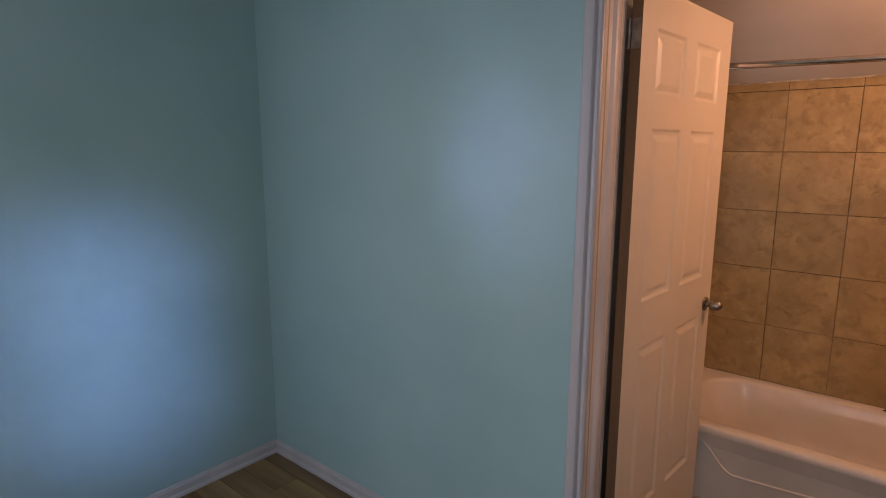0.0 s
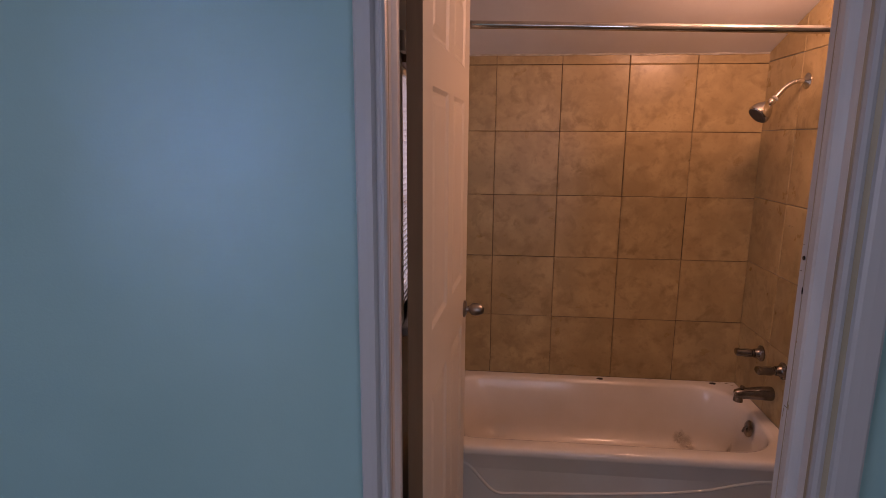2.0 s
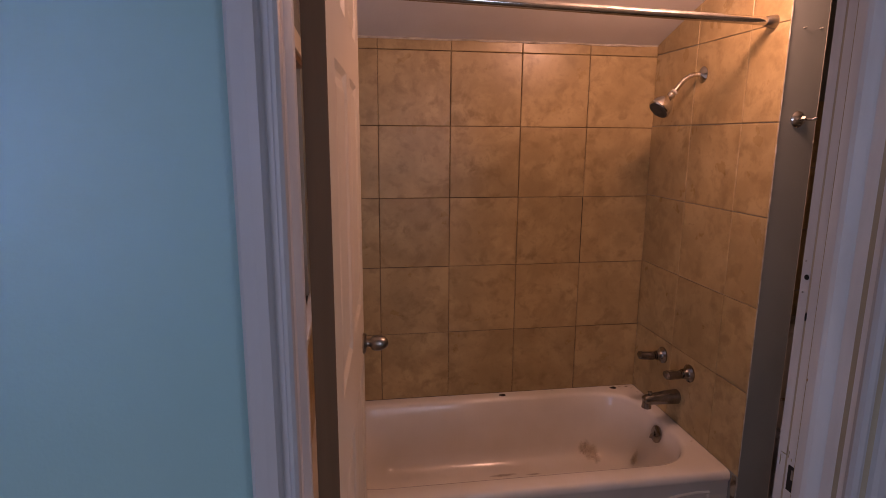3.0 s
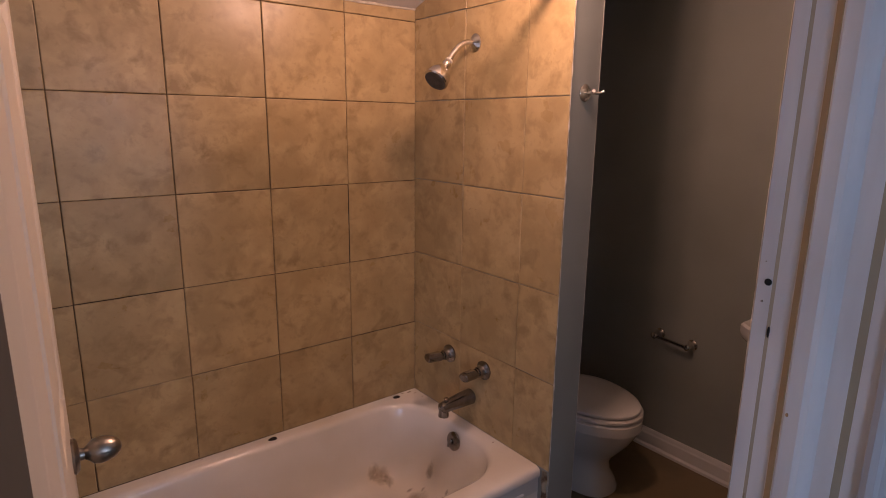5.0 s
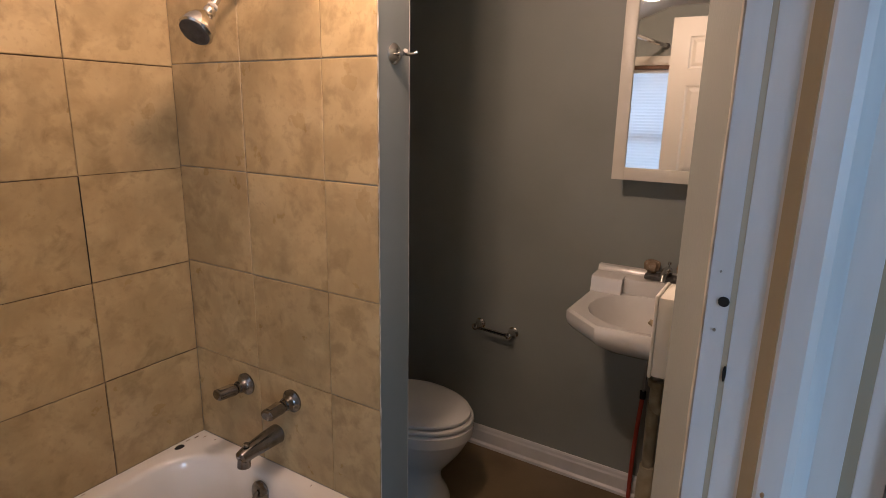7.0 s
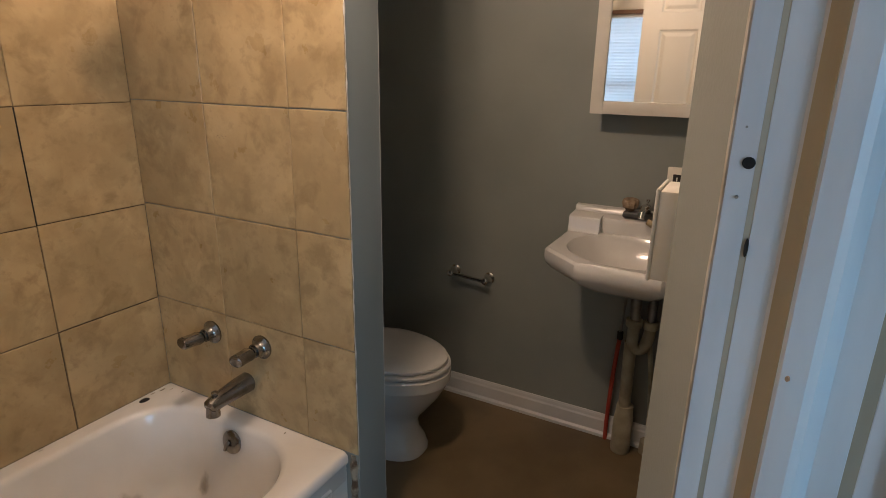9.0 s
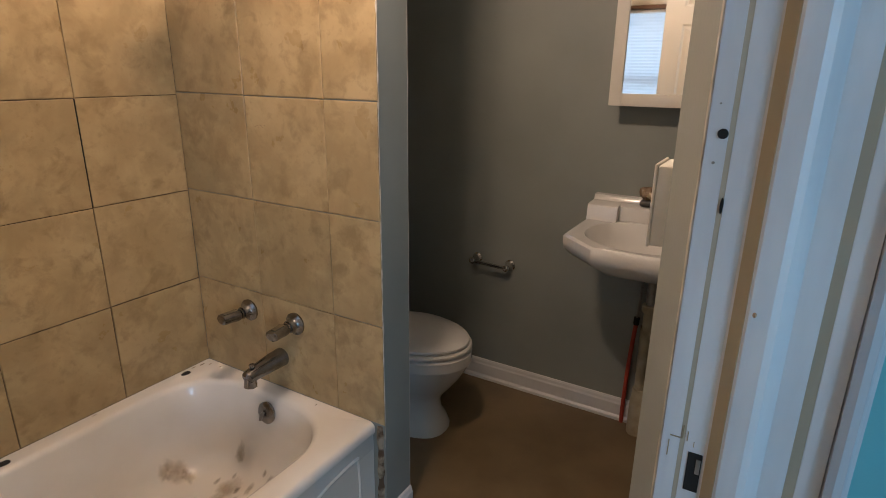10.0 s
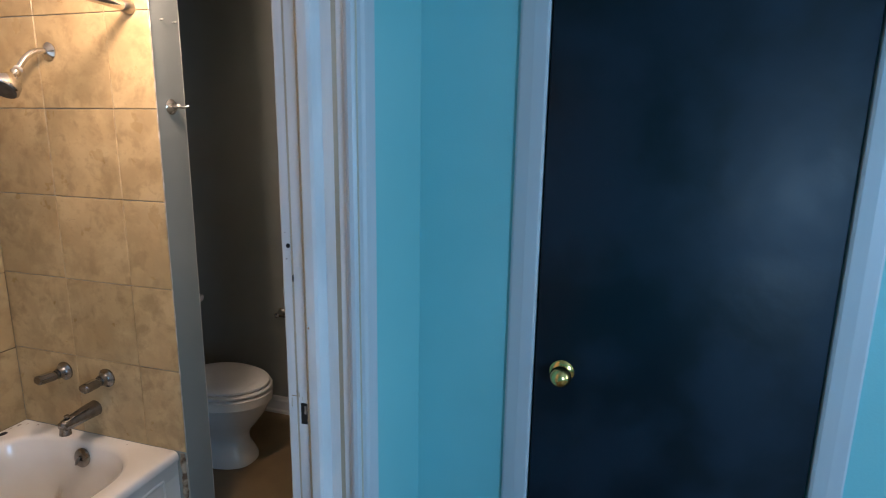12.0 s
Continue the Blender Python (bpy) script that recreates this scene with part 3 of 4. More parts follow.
tub = thing("bathtub", (0, 0, 0), "worn white enamel bathtub with an embossed apron and rust stains", "bathtub")
TX0, TX1, TY0, TY1 = WEST_X + 0.001, FAUCET_X + 0.003, 2.583, TILE_Y + 0.003
bm = bmesh.new()
ix0, ix1, iy0, iy1 = TX0 + 0.075, TX1 - 0.055, TY0 + 0.085, TY1 - 0.055
rings = [rounded_rect(TX0, TX1, TY0 + 0.02, TY1, 0.004, 0.02), rounded_rect(TX0, TX1, TY0 + 0.008, TY1, 0.004, RIM - 0.044), rounded_rect(TX0, TX1, TY0 + 0.001, TY1, 0.004, RIM - 0.034), rounded_rect(TX0, TX1, TY0, TY1, 0.004, RIM - 0.026),
         rounded_rect(TX0, TX1, TY0 + 0.002, TY1, 0.004, RIM - 0.012), rounded_rect(TX0 + 0.001, TX1 - 0.001, TY0 + 0.007, TY1 - 0.001, 0.005, RIM - 0.004), rounded_rect(TX0 + 0.002, TX1 - 0.002, TY0 + 0.014, TY1 - 0.002, 0.006, RIM),
         rounded_rect(ix0 - 0.012, ix1 + 0.012, iy0 - 0.012, iy1 + 0.012, 0.20, RIM - 0.001), rounded_rect(ix0, ix1, iy0, iy1, 0.19, RIM - 0.006),
         rounded_rect(ix0 + 0.010, ix1 - 0.008, iy0 + 0.008, iy1 - 0.008, 0.185, RIM - 0.020), rounded_rect(ix0 + 0.05, ix1 - 0.020, iy0 + 0.020, iy1 - 0.018, 0.175, RIM - 0.11),
         rounded_rect(ix0 + 0.09, ix1 - 0.032, iy0 + 0.033, iy1 - 0.030, 0.170, 0.180)]
for k in range(1, 10):
    c, d = 1 - math.cos(radians(10 * k)), 0.118 * math.sin(radians(10 * k))
    rings.append(rounded_rect(ix0 + 0.10 + 0.16 * c, ix1 - 0.036 - 0.12 * c, iy0 + 0.037 + 0.11 * c, iy1 - 0.034 - 0.11 * c, 0.168 - 0.085 * c, 0.180 - d))
rings.append(rounded_rect(ix0 + 0.36, ix1 - 0.26, iy0 + 0.22, iy1 - 0.22, 0.04, 0.0600))
rings.append(rounded_rect(ix0 + 0.45, ix1 - 0.35, iy0 + 0.27, iy1 - 0.27, 0.02, 0.0590))
loft(bm, rings, cap_start=False)
shell = part("shell", bm, M_ENAMEL, tub)
# apron with its embossed line
part("apron", boxed(TX0, TX1, TY0 + 0.010, TY0 + 0.02, 0.0, RIM - 0.042), M_ENAMEL, tub)


def ridge(pts, r):
    return tube(bmesh.new(), [(x, TY0 + 0.0115, z) for x, z in pts], r, 10)


def ess(x0, z0, x1, z1, n=12):
    return [(x0 + (x1 - x0) * i / n, z0 + (z1 - z0) * (0.5 - 0.5 * math.cos(math.pi * i / n))) for i in range(n + 1)]


part("embossed_line", ridge([(TX0 + 0.03, 0.305), (-0.74, 0.305)] + ess(-0.72, 0.303, -0.55, 0.172) + [(-0.40, 0.180), (-0.15, 0.197), (0.10, 0.218), (0.25, 0.242), (0.33, 0.265), (0.42, 0.288), (0.50, 0.295), (0.545, 0.293)], 0.007), M_ENAMEL, tub)
part("embossed_line", ridge([(0.545, 0.293), (0.550, 0.2), (0.550, 0.03)], 0.006), M_ENAMEL, tub)
part("floor_strip", boxed(TX0, TX1, TY0 - 0.004, TY0 + 0.012, 0.0, 0.016, bevel=0.003), M_CAULK, tub, "white caulk strip at the floor")
bm = bmesh.new()
pts = [(TX1 + 0.004, 2.566 + 0.004 * noise.noise((0, 3, z * 20)), z) for z in np.linspace(0.0, 0.368, 34)]
tube(bm, pts, [0.012 + 0.006 * noise.noise((4, 3, p[2] * 26)) for p in pts], 8)
structure("trim_tub_end", bm, M_DAMP, "crumbling damp plaster between tub and partition", "trim")
for i, (x, y, r) in enumerate(((0.575, 3.322, 0.006), (0.545, 3.328, 0.005), (0.592, 3.300, 0.004), (0.600, 3.255, 0.003), (0.597, 2.80, 0.003), (0.20, 3.330, 0.004), (-0.30, 3.330, 0.003))):
    bm = bmesh.new()
    turned(bm, (0, 0, 0), (0, 0, 1), [(0, r), (0.0008, r * 0.8)], 8)
    for v in bm.verts:
        v.co = Vector((x + v.co.x * 1.8, y + v.co.y * 0.5, RIM + 0.0004 + v.co.z))
    part("grime_speck", bm, M_DAMP, tub, "dark grime on the rim", smooth=False)
# chips in the back rim
for x, y in ((-0.049, TY1 - 0.032), (0.506, TY1 - 0.028)):
    bm = bmesh.new()
    turned(bm, (0, 0, 0), (0, 0, 1), [(0, 0.018), (0.0014, 0.016)], 11)
    for v in bm.verts:
        v.co = Vector((x, y, RIM + 0.0006)) + Vector((v.co.x * (1 + 0.3 * noise.noise((v.co.x * 90, x, 0))), v.co.y * 0.7, v.co.z))
    part("chip", bm, M_BLACK, tub, "dark chip in the enamel", smooth=False)
# overflow plate with its lever
ov = part("overflow_plate", turned(bmesh.new(), (0.545, 2.968, 0.318), (-1, 0, 0.18), [(0, 0.037), (0.005, 0.037), (0.009, 0.032), (0.010, 0.006)], 26), M_DULL, tub, "tarnished round overflow plate")
part("overflow_screw", turned(bmesh.new(), (0.535, 2.968, 0.319), (-1, 0, 0.18), [(0, 0.006), (0.003, 0.004)], 10), M_BLACK, ov)
part("trip_lever", tube(bmesh.new(), [(0.536, 2.972, 0.322), (0.527, 2.975, 0.316), (0.522, 2.978, 0.298)], [0.007, 0.006, 0.005], 10), M_DULL, ov)


SHELL = BVHTree.FromPolygons([v.co.copy() for v in shell.data.vertices], [tuple(p.vertices) for p in shell.data.polygons])


def stain(name, cx, cy, sx, sy, seed, parent, mat, label=""):
    """A thin ragged patch that lies on the tub's inside."""
    bm = bmesh.new()
    n, rings = 28, []
    for k in (0.12, 0.5, 1.0):
        ring = []
        for i in range(n):
            a = 2 * math.pi * i / n
            r = k * (0.85 + 0.35 * noise.noise((math.cos(a) * 1.9 + seed, math.sin(a) * 1.9, seed * 3.1)))
            x, y = cx + sx * r * math.cos(a), cy + sy * r * math.sin(a)
            hit = SHELL.ray_cast(Vector((x, y, 0.36)), Vector((0, 0, -1)))
            up = hit[1] if hit[1].z > 0 else -hit[1]
            ring.append(hit[0] + up * 0.0007)
        rings.append(ring)
    loft(bm, rings, cap_end=False)
    ob = part(name, bm, mat, parent, label, smooth=False)
    edge = ob.data.attributes.new("thin", "FLOAT", "POINT")
    for i, e in enumerate(edge.data):
        e.value = (0.0, 0.20, 0.90)[min(i // n, 2)]
    return ob


STAINS = ((0.362, 3.222, 0.060, 0.034), (0.330, 3.232, 0.034, 0.020), (0.430, 3.110, 0.022, 0.011), (0.436, 3.020, 0.018, 0.014), (0.400, 3.000, 0.026, 0.010), (0.505, 2.960, 0.012, 0.010),
          (-0.080, 3.150, 0.085, 0.013), (0.060, 3.140, 0.060, 0.009), (0.150, 3.120, 0.030, 0.009), (0.470, 3.070, 0.014, 0.010), (0.455, 2.985, 0.030, 0.016), (0.490, 2.930, 0.026, 0.018), (0.420, 3.050, 0.090, 0.050), (0.240, 3.080, 0.140, 0.040), (0.385, 3.195, 0.030, 0.030), (0.515, 3.085, 0.020, 0.030), (0.300, 3.110, 0.060, 0.020))
for i, (cx, cy, sx, sy) in enumerate(STAINS):
    stain("rust_stain", cx, cy, sx, sy, 2.3 * i + 1, tub, M_FILM, "brown rust stain in the tub")


# ---- shower and bath fittings ----
FX = FAUCET_X
shower = thing("shower_fitting", (0, 0, 0), "chrome shower head on a bent arm from the tiled wall", "shower head")
part("flange", turned(bmesh.new(), (FX, 2.978, 1.808), (-1, 0, 0), [(0, 0.031), (0.003, 0.031), (0.008, 0.024), (0.013, 0.013), (0.016, 0.009)], 24), M_CHROME, shower)
arm_pts = [(FX - 0.01, 2.978, 1.808)] + bend((FX - 0.03, 2.978, 1.808), (FX - 0.065, 2.978, 1.806), (FX - 0.100, 2.978, 1.762), 8) + [(FX - 0.118, 2.978, 1.738)]
part("arm", tube(bmesh.new(), arm_pts, 0.0095, 14), M_CHROME, shower)
HD = Vector((-0.68, -0.14, -0.70)).normalized()
H0 = Vector((FX - 0.113, 2.978, 1.744))
part("collar", turned(bmesh.new(), H0, HD, [(0, 0.011), (0.002, 0.0135), (0.007, 0.0135), (0.009, 0.011)], 14), M_CAULK, shower, "white thread tape collar")
part("ball_joint", turned(bmesh.new(), H0 + HD * 0.009, HD, [(0, 0.0095), (0.008, 0.015), (0.014, 0.016), (0.020, 0.0135), (0.024, 0.012)], 16), M_CHROME, shower)
part("bell", turned(bmesh.new(), H0 + HD * 0.032, HD, [(0, 0.012), (0.008, 0.020), (0.024, 0.031), (0.042, 0.0395), (0.058, 0.0425), (0.066, 0.0425), (0.070, 0.0385)], 28), M_CHROME, shower)
part("spray_face", turned(bmesh.new(), H0 + HD * 0.1012, HD, [(0, 0.038), (0.002, 0.037), (0.003, 0.014)], 26), M_SPRAY, shower, "dark grey spray face")


def lever_valve(y, z, tilt, label):
    v = thing("bath_valve", (FX, y, z), label, "tap", "pair of bath valves")
    part("escutcheon", turned(bmesh.new(), (FX, y, z), (-1, 0, 0), [(0, 0.036), (0.006, 0.0365), (0.009, 0.033), (0.013, 0.026), (0.020, 0.022), (0.034, 0.020)], 26), M_TAP, v)
    part("stem", turned(bmesh.new(), (FX - 0.033, y, z), (-1, 0, 0), [(0, 0.0155), (0.006, 0.0165), (0.010, 0.0165)], 16), M_TAP, v)
    p0 = Vector((FX - 0.042, y, z))
    d = Vector((-1, 0.12 * tilt, 0.03)).normalized()
    side_, up = d.cross(Vector((0, 0, 1))).normalized(), Vector((0, 0, 1))
    rings = []
    for k, w, h in ((0, 0.014, 0.013), (0.005, 0.0205, 0.0185), (0.014, 0.0225, 0.0205), (0.036, 0.0215, 0.0190), (0.056, 0.0235, 0.0185), (0.066, 0.0225, 0.0170), (0.070, 0.017, 0.012)):
        ring = []
        for i in range(16):
            a = 2 * math.pi * (i + 0.5) / 16
            c, e = math.cos(a), math.sin(a)
            lift = min(h * 0.80, h * e) if e > 0 else h * e
            flute = 1 - 0.10 * (0.5 + 0.5 * math.cos(4 * a)) * (1 if 0.008 < k < 0.062 else 0)
            ring.append(p0 + d * k + side_ * (w * c * flute) + up * lift)
        rings.append(ring)
    part("lever", loft(bmesh.new(), rings), M_TAP, v)
    # brighter chrome plate stands in for the reflected streak on top
    part("index_plate", loft(bmesh.new(), [[p0 + d * k + side_ * q + up * z_ for k, q in ((0.012, -0.009), (0.058, -0.008), (0.058, 0.008), (0.012, 0.009))] for z_ in (0.0135, 0.0172)]), M_CHROME, v, "bright plate for the streak reflected on the lever")
    return v


lever_valve(3.090, 0.627, 1.0, "worn chrome bath valve with a lever handle")
lever_valve(2.884, 0.628, -1.0, "worn chrome bath valve with a lever handle")
spout = thing("tub_spout", (0, 0, 0), "worn chrome tub spout over the bath rim", "tap")
bm = bmesh.new()
sp = [(FX, 2.955, 0.494), (FX - 0.004, 2.955, 0.494), (FX - 0.05, 2.954, 0.494), (FX - 0.110, 2.951, 0.4925), (FX - 0.140, 2.949, 0.491), (FX - 0.152, 2.948, 0.489), (FX - 0.157, 2.948, 0.487)]
tube(bm, sp, [0.028, 0.031, 0.029, 0.0245, 0.0225, 0.0205, 0.014], 18)
part("body", bm, M_TAP, spout)
part("nose", turned(bmesh.new(), (FX - 0.139, 2.949, 0.490), (-0.08, 0, -1), [(0, 0.0185), (0.020, 0.0195), (0.034, 0.0200), (0.036, 0.016)], 18), M_TAP, spout)
part("diverter_knob", turned(bmesh.new(), (FX - 0.128, 2.949, 0.508), (-0.1, 0, 1), [(0, 0.0045), (0.008, 0.0045), (0.010, 0.0095), (0.017, 0.0095), (0.019, 0.006)], 14), M_TAP, spout)

rod = thing("shower_rod", (0, 0, 0), "chrome shower curtain rod across the tub", "curtain rod")
RY, RZ = 2.617, 1.934
part("pole", tube(bmesh.new(), [(WEST_X + 0.008, RY, RZ + 0.038), (-0.15, RY, RZ + 0.019), (FX - 0.012, RY, RZ)], 0.0135, 16), M_CHROME, rod)
part("end_cap", turned(bmesh.new(), (FX, RY, RZ), (-1, 0, 0), [(0, 0.022), (0.012, 0.021), (0.030, 0.016), (0.034, 0.013)], 18), M_DULL, rod, "grey rubber end cap")
part("end_cap", turned(bmesh.new(), (WEST_X, RY, RZ + 0.038), (1, 0, 0), [(0, 0.022), (0.012, 0.021), (0.030, 0.016), (0.034, 0.013)], 18), M_DULL, rod, "grey rubber end cap")

hook = thing("robe_hook", (0, 0, 0), "small chrome robe hook on the partition end", "hook")
HX, HZ = 0.683, 1.630
part("rosette", turned(bmesh.new(), (HX, WING_Y, HZ), (0, -1, 0), [(0, 0.026), (0.003, 0.026), (0.010, 0.019), (0.014, 0.010)], 22), M_CHROME, hook)
part("stem", tube(bmesh.new(), [(HX, WING_Y - 0.010, HZ), (HX, WING_Y - 0.035, HZ)], 0.0055, 10), M_CHROME, hook)
for dx in (-0.016, 0.016):
    part("prong", tube(bmesh.new(), bend((HX, WING_Y - 0.033, HZ), (HX + dx * 0.9, WING_Y - 0.042, HZ - 0.004), (HX + dx * 1.5, WING_Y - 0.052, HZ + 0.004), 5),
                       [0.0045, 0.0045, 0.004, 0.004, 0.0045, 0.0055], 10), M_CHROME, hook)
for x in (0.665, 0.722):
    bm = tube(bmesh.new(), [(x, WING_Y + 0.002, 1.905), (x - 0.002, WING_Y - 0.014, 1.906)], 0.002, 6)
    tagged(made("wall_nail", bm, M_CAULK), "small painted nail in the partition end", "nail")

# ---- lamp on the ceiling ----
lamp = thing("ceiling_lamp", (0, 0, 0), "small ceiling lamp with a lit white glass globe", "lamp")
part("canopy", turned(bmesh.new(), (LAMP[0], LAMP[1], CEIL_Z + 0.002), (0, 0, -1), [(0, 0.135), (0.016, 0.138), (0.024, 0.132), (0.026, 0.10)], 36), M_TRIM, lamp)
globe = part("globe", turned(bmesh.new(), (LAMP[0], LAMP[1], CEIL_Z - 0.024), (0, 0, -1), [(0, 0.118), (0.010, 0.126), (0.04, 0.128), (0.08, 0.116), (0.115, 0.090), (0.14, 0.055), (0.150, 0.02), (0.151, 0.004)], 36),
             M_GLOBE, lamp, "lit white glass globe")
globe.visible_shadow = False


# ---- toilet ----
def oval(cx, cy, rx, ry_front, ry_back, z, n=36, square=2.0):
    pts = []
    for i in range(n):
        a = 2 * math.pi * i / n
        c, s = math.cos(a), math.sin(a)
        e = 2.0 / square
        px, py = abs(c) ** e * (1 if c >= 0 else -1), abs(s) ** e * (1 if s >= 0 else -1)
        pts.append((cx + rx * px, cy + (ry_back if s > 0 else ry_front) * py, z))
    return pts


toilet = thing("toilet", (0, 0, 0), "white china toilet with its lid closed, beside a grey wall", "toilet")
TCX, TCY = 1.155, 2.810
bm = bmesh.new()
loft(bm, [oval(TCX, TCY + 0.05, 0.116, 0.210, 0.22, 0.0, square=2.6), oval(TCX, TCY + 0.05, 0.116, 0.210, 0.22, 0.018, square=2.6), oval(TCX, TCY + 0.05, 0.110, 0.198, 0.21, 0.05, square=2.4),
          oval(TCX, TCY + 0.05, 0.100, 0.180, 0.21, 0.09), oval(TCX, TCY + 0.045, 0.098, 0.173, 0.21, 0.135), oval(TCX, TCY + 0.035, 0.108, 0.180, 0.21, 0.165), oval(TCX, TCY + 0.02, 0.128, 0.196, 0.22, 0.20), oval(TCX, TCY + 0.005, 0.155, 0.222, 0.22, 0.255),
          oval(TCX, TCY, 0.171, 0.243, 0.22, 0.305), oval(TCX, TCY, 0.174, 0.247, 0.22, 0.318), oval(TCX, TCY, 0.180, 0.254, 0.22, 0.322), oval(TCX, TCY, 0.181, 0.255, 0.22, 0.362), oval(TCX, TCY, 0.172, 0.246, 0.21, 0.370)])
part("bowl", bm, M_CHINA, toilet)
bm = bmesh.new()
loft(bm, [oval(TCX, TCY, 0.175, 0.247, 0.20, 0.3720), oval(TCX, TCY, 0.181, 0.254, 0.20, 0.3775), oval(TCX, TCY, 0.181, 0.254, 0.20, 0.3855), oval(TCX, TCY, 0.176, 0.248, 0.20, 0.3915)])
part("seat", bm, M_SEAT, toilet)
bm = bmesh.new()
loft(bm, [oval(TCX, TCY, 0.166, 0.238, 0.20, 0.3940), oval(TCX, TCY, 0.170, 0.243, 0.20, 0.3995), oval(TCX, TCY, 0.169, 0.242, 0.20, 0.4065), oval(TCX, TCY, 0.158, 0.229, 0.19, 0.4135),
          oval(TCX, TCY, 0.13, 0.19, 0.15, 0.4190), oval(TCX, TCY, 0.06, 0.09, 0.07, 0.4205)])
part("lid", bm, M_SEAT, toilet)
bm = bmesh.new()
loft(bm, [rounded_rect(TCX - 0.235, TCX + 0.235, 3.105, 3.325, 0.04, 0.37, 6), rounded_rect(TCX - 0.25, TCX + 0.25, 3.095, 3.327, 0.04, 0.52, 6), rounded_rect(TCX - 0.257, TCX + 0.257, 3.090, 3.327, 0.04, 0.682, 6)])
part("tank", bm, M_CHINA, toilet)
bm = bmesh.new()
loft(bm, [rounded_rect(TCX - 0.266, TCX + 0.266, 3.082, 3.3275, 0.04, 0.684, 6), rounded_rect(TCX - 0.270, TCX + 0.270, 3.078, 3.3275, 0.04, 0.691, 6),
          rounded_rect(TCX - 0.270, TCX + 0.270, 3.078, 3.3275, 0.04, 0.708, 6), rounded_rect(TCX - 0.258, TCX + 0.258, 3.090, 3.327, 0.04, 0.716, 6)])
part("tank_lid", bm, M_CHINA, toilet)
bm = tube(bmesh.new(), [(TCX - 0.17, 3.095, 0.63), (TCX - 0.17, 3.075, 0.63), (TCX - 0.12, 3.068, 0.622), (TCX - 0.095, 3.068, 0.618)], [0.008, 0.008, 0.006, 0.007], 10)
part("flush_lever", bm, M_CHROME, toilet, "chrome flush lever")
bm = boxed(TCX - 0.09, TCX + 0.09, 2.98, 3.125, 0.26, 0.376, bevel=0.012)
part("neck", bm, M_CHINA, toilet)

# ---- paper holder ----
holder = thing("paper_holder", (0, 0, 0), "chrome toilet paper holder, empty, on the grey wall", "paper holder")
for y, z in ((2.765, 0.588), (2.605, 0.580)):
    post = part("post", turned(bmesh.new(), (EAST_X, y, z), (-1, 0, 0), [(0, 0.024), (0.004, 0.024), (0.012, 0.015), (0.030, 0.011), (0.040, 0.013), (0.056, 0.014), (0.060, 0.008)], 18), M_CHROME, holder)
part("bar", tube(bmesh.new(), [(EAST_X - 0.047, 2.76, 0.586), (EAST_X - 0.047, 2.61, 0.578)], 0.0075, 12), M_CHROME, holder)

# ---- sink ----
sink = thing("wall_sink", (0, 0, 0), "white china wall-hung sink with cut corners", "sink")
SY, SZ = 2.005, 0.865
def sink_ring(half, front, back, cut, z, dy=0.0):
    """Outline with cut front corners; x runs from the wall into the room."""
    raw = [(EAST_X - back, SY - half), (EAST_X - front + cut, SY - half), (EAST_X - front, SY - half + cut * 1.15), (EAST_X - front, SY + half - cut * 1.15), (EAST_X - front + cut, SY + half), (EAST_X - back, SY + half)]
    pts = []
    for i, p in enumerate(raw):
        q = raw[(i + 1) % len(raw)]
        for k in range(6):
            pts.append((p[0] + (q[0] - p[0]) * k / 6, p[1] + (q[1] - p[1]) * k / 6, z))
    return pts


def sink_oval(rx, ry, cx, z, n=36):
    """Basin outline, started at the same corner as the rim's outline."""
    base = sink_ring(0.25, 0.455, 0.0, 0.11, z)
    out = []
    for x, y, _ in base:
        a = math.atan2((y - SY) / 0.25, (x - (EAST_X - 0.225)) / 0.225)
        c, e = math.cos(a), math.sin(a)
        if c > 0:
            c, e = c ** 0.75, math.copysign(abs(e) ** 0.9, e)
        out.append((EAST_X - cx + rx * c, SY + ry * e, z))
    return out


bm = bmesh.new()
loft(bm, [sink_ring(0.10, 0.28, 0.05, 0.06, SZ - 0.150), sink_ring(0.18, 0.375, 0.01, 0.08, SZ - 0.115), sink_ring(0.232, 0.450, 0.0, 0.10, SZ - 0.070), sink_ring(0.250, 0.468, 0.0, 0.11, SZ - 0.050),
          sink_ring(0.254, 0.472, 0.0, 0.112, SZ - 0.030), sink_ring(0.254, 0.472, 0.0, 0.112, SZ - 0.008), sink_ring(0.248, 0.466, 0.003, 0.110, SZ),
          sink_oval(0.182, 0.205, 0.262, SZ - 0.001), sink_oval(0.176, 0.199, 0.262, SZ - 0.010), sink_oval(0.166, 0.186, 0.262, SZ - 0.035), sink_oval(0.148, 0.164, 0.262, SZ - 0.070), sink_oval(0.115, 0.128, 0.262, SZ - 0.105),
          sink_oval(0.07, 0.08, 0.262, SZ - 0.125), sink_oval(0.03, 0.04, 0.262, SZ - 0.133)])
part("basin", bm, M_CHINA, sink)
bm = bmesh.new()
prof = [(0.0, SZ - 0.02), (0.112, SZ - 0.02), (0.118, SZ + 0.001), (0.115, SZ + 0.006), (0.112, SZ + 0.016), (0.110, SZ + 0.046), (0.106, SZ + 0.053), (0.098, SZ + 0.056), (0.032, SZ + 0.060), (0.028, SZ + 0.072),
        (0.022, SZ + 0.078), (0.0, SZ + 0.080)]
loft(bm, [[(EAST_X - d, y, z) for d, z in prof] for y in (SY + 0.142, SY + 0.146, SY + 0.246, SY + 0.252)])
part("soap_ledge", bm, M_CHINA, sink)
bm = bmesh.new()
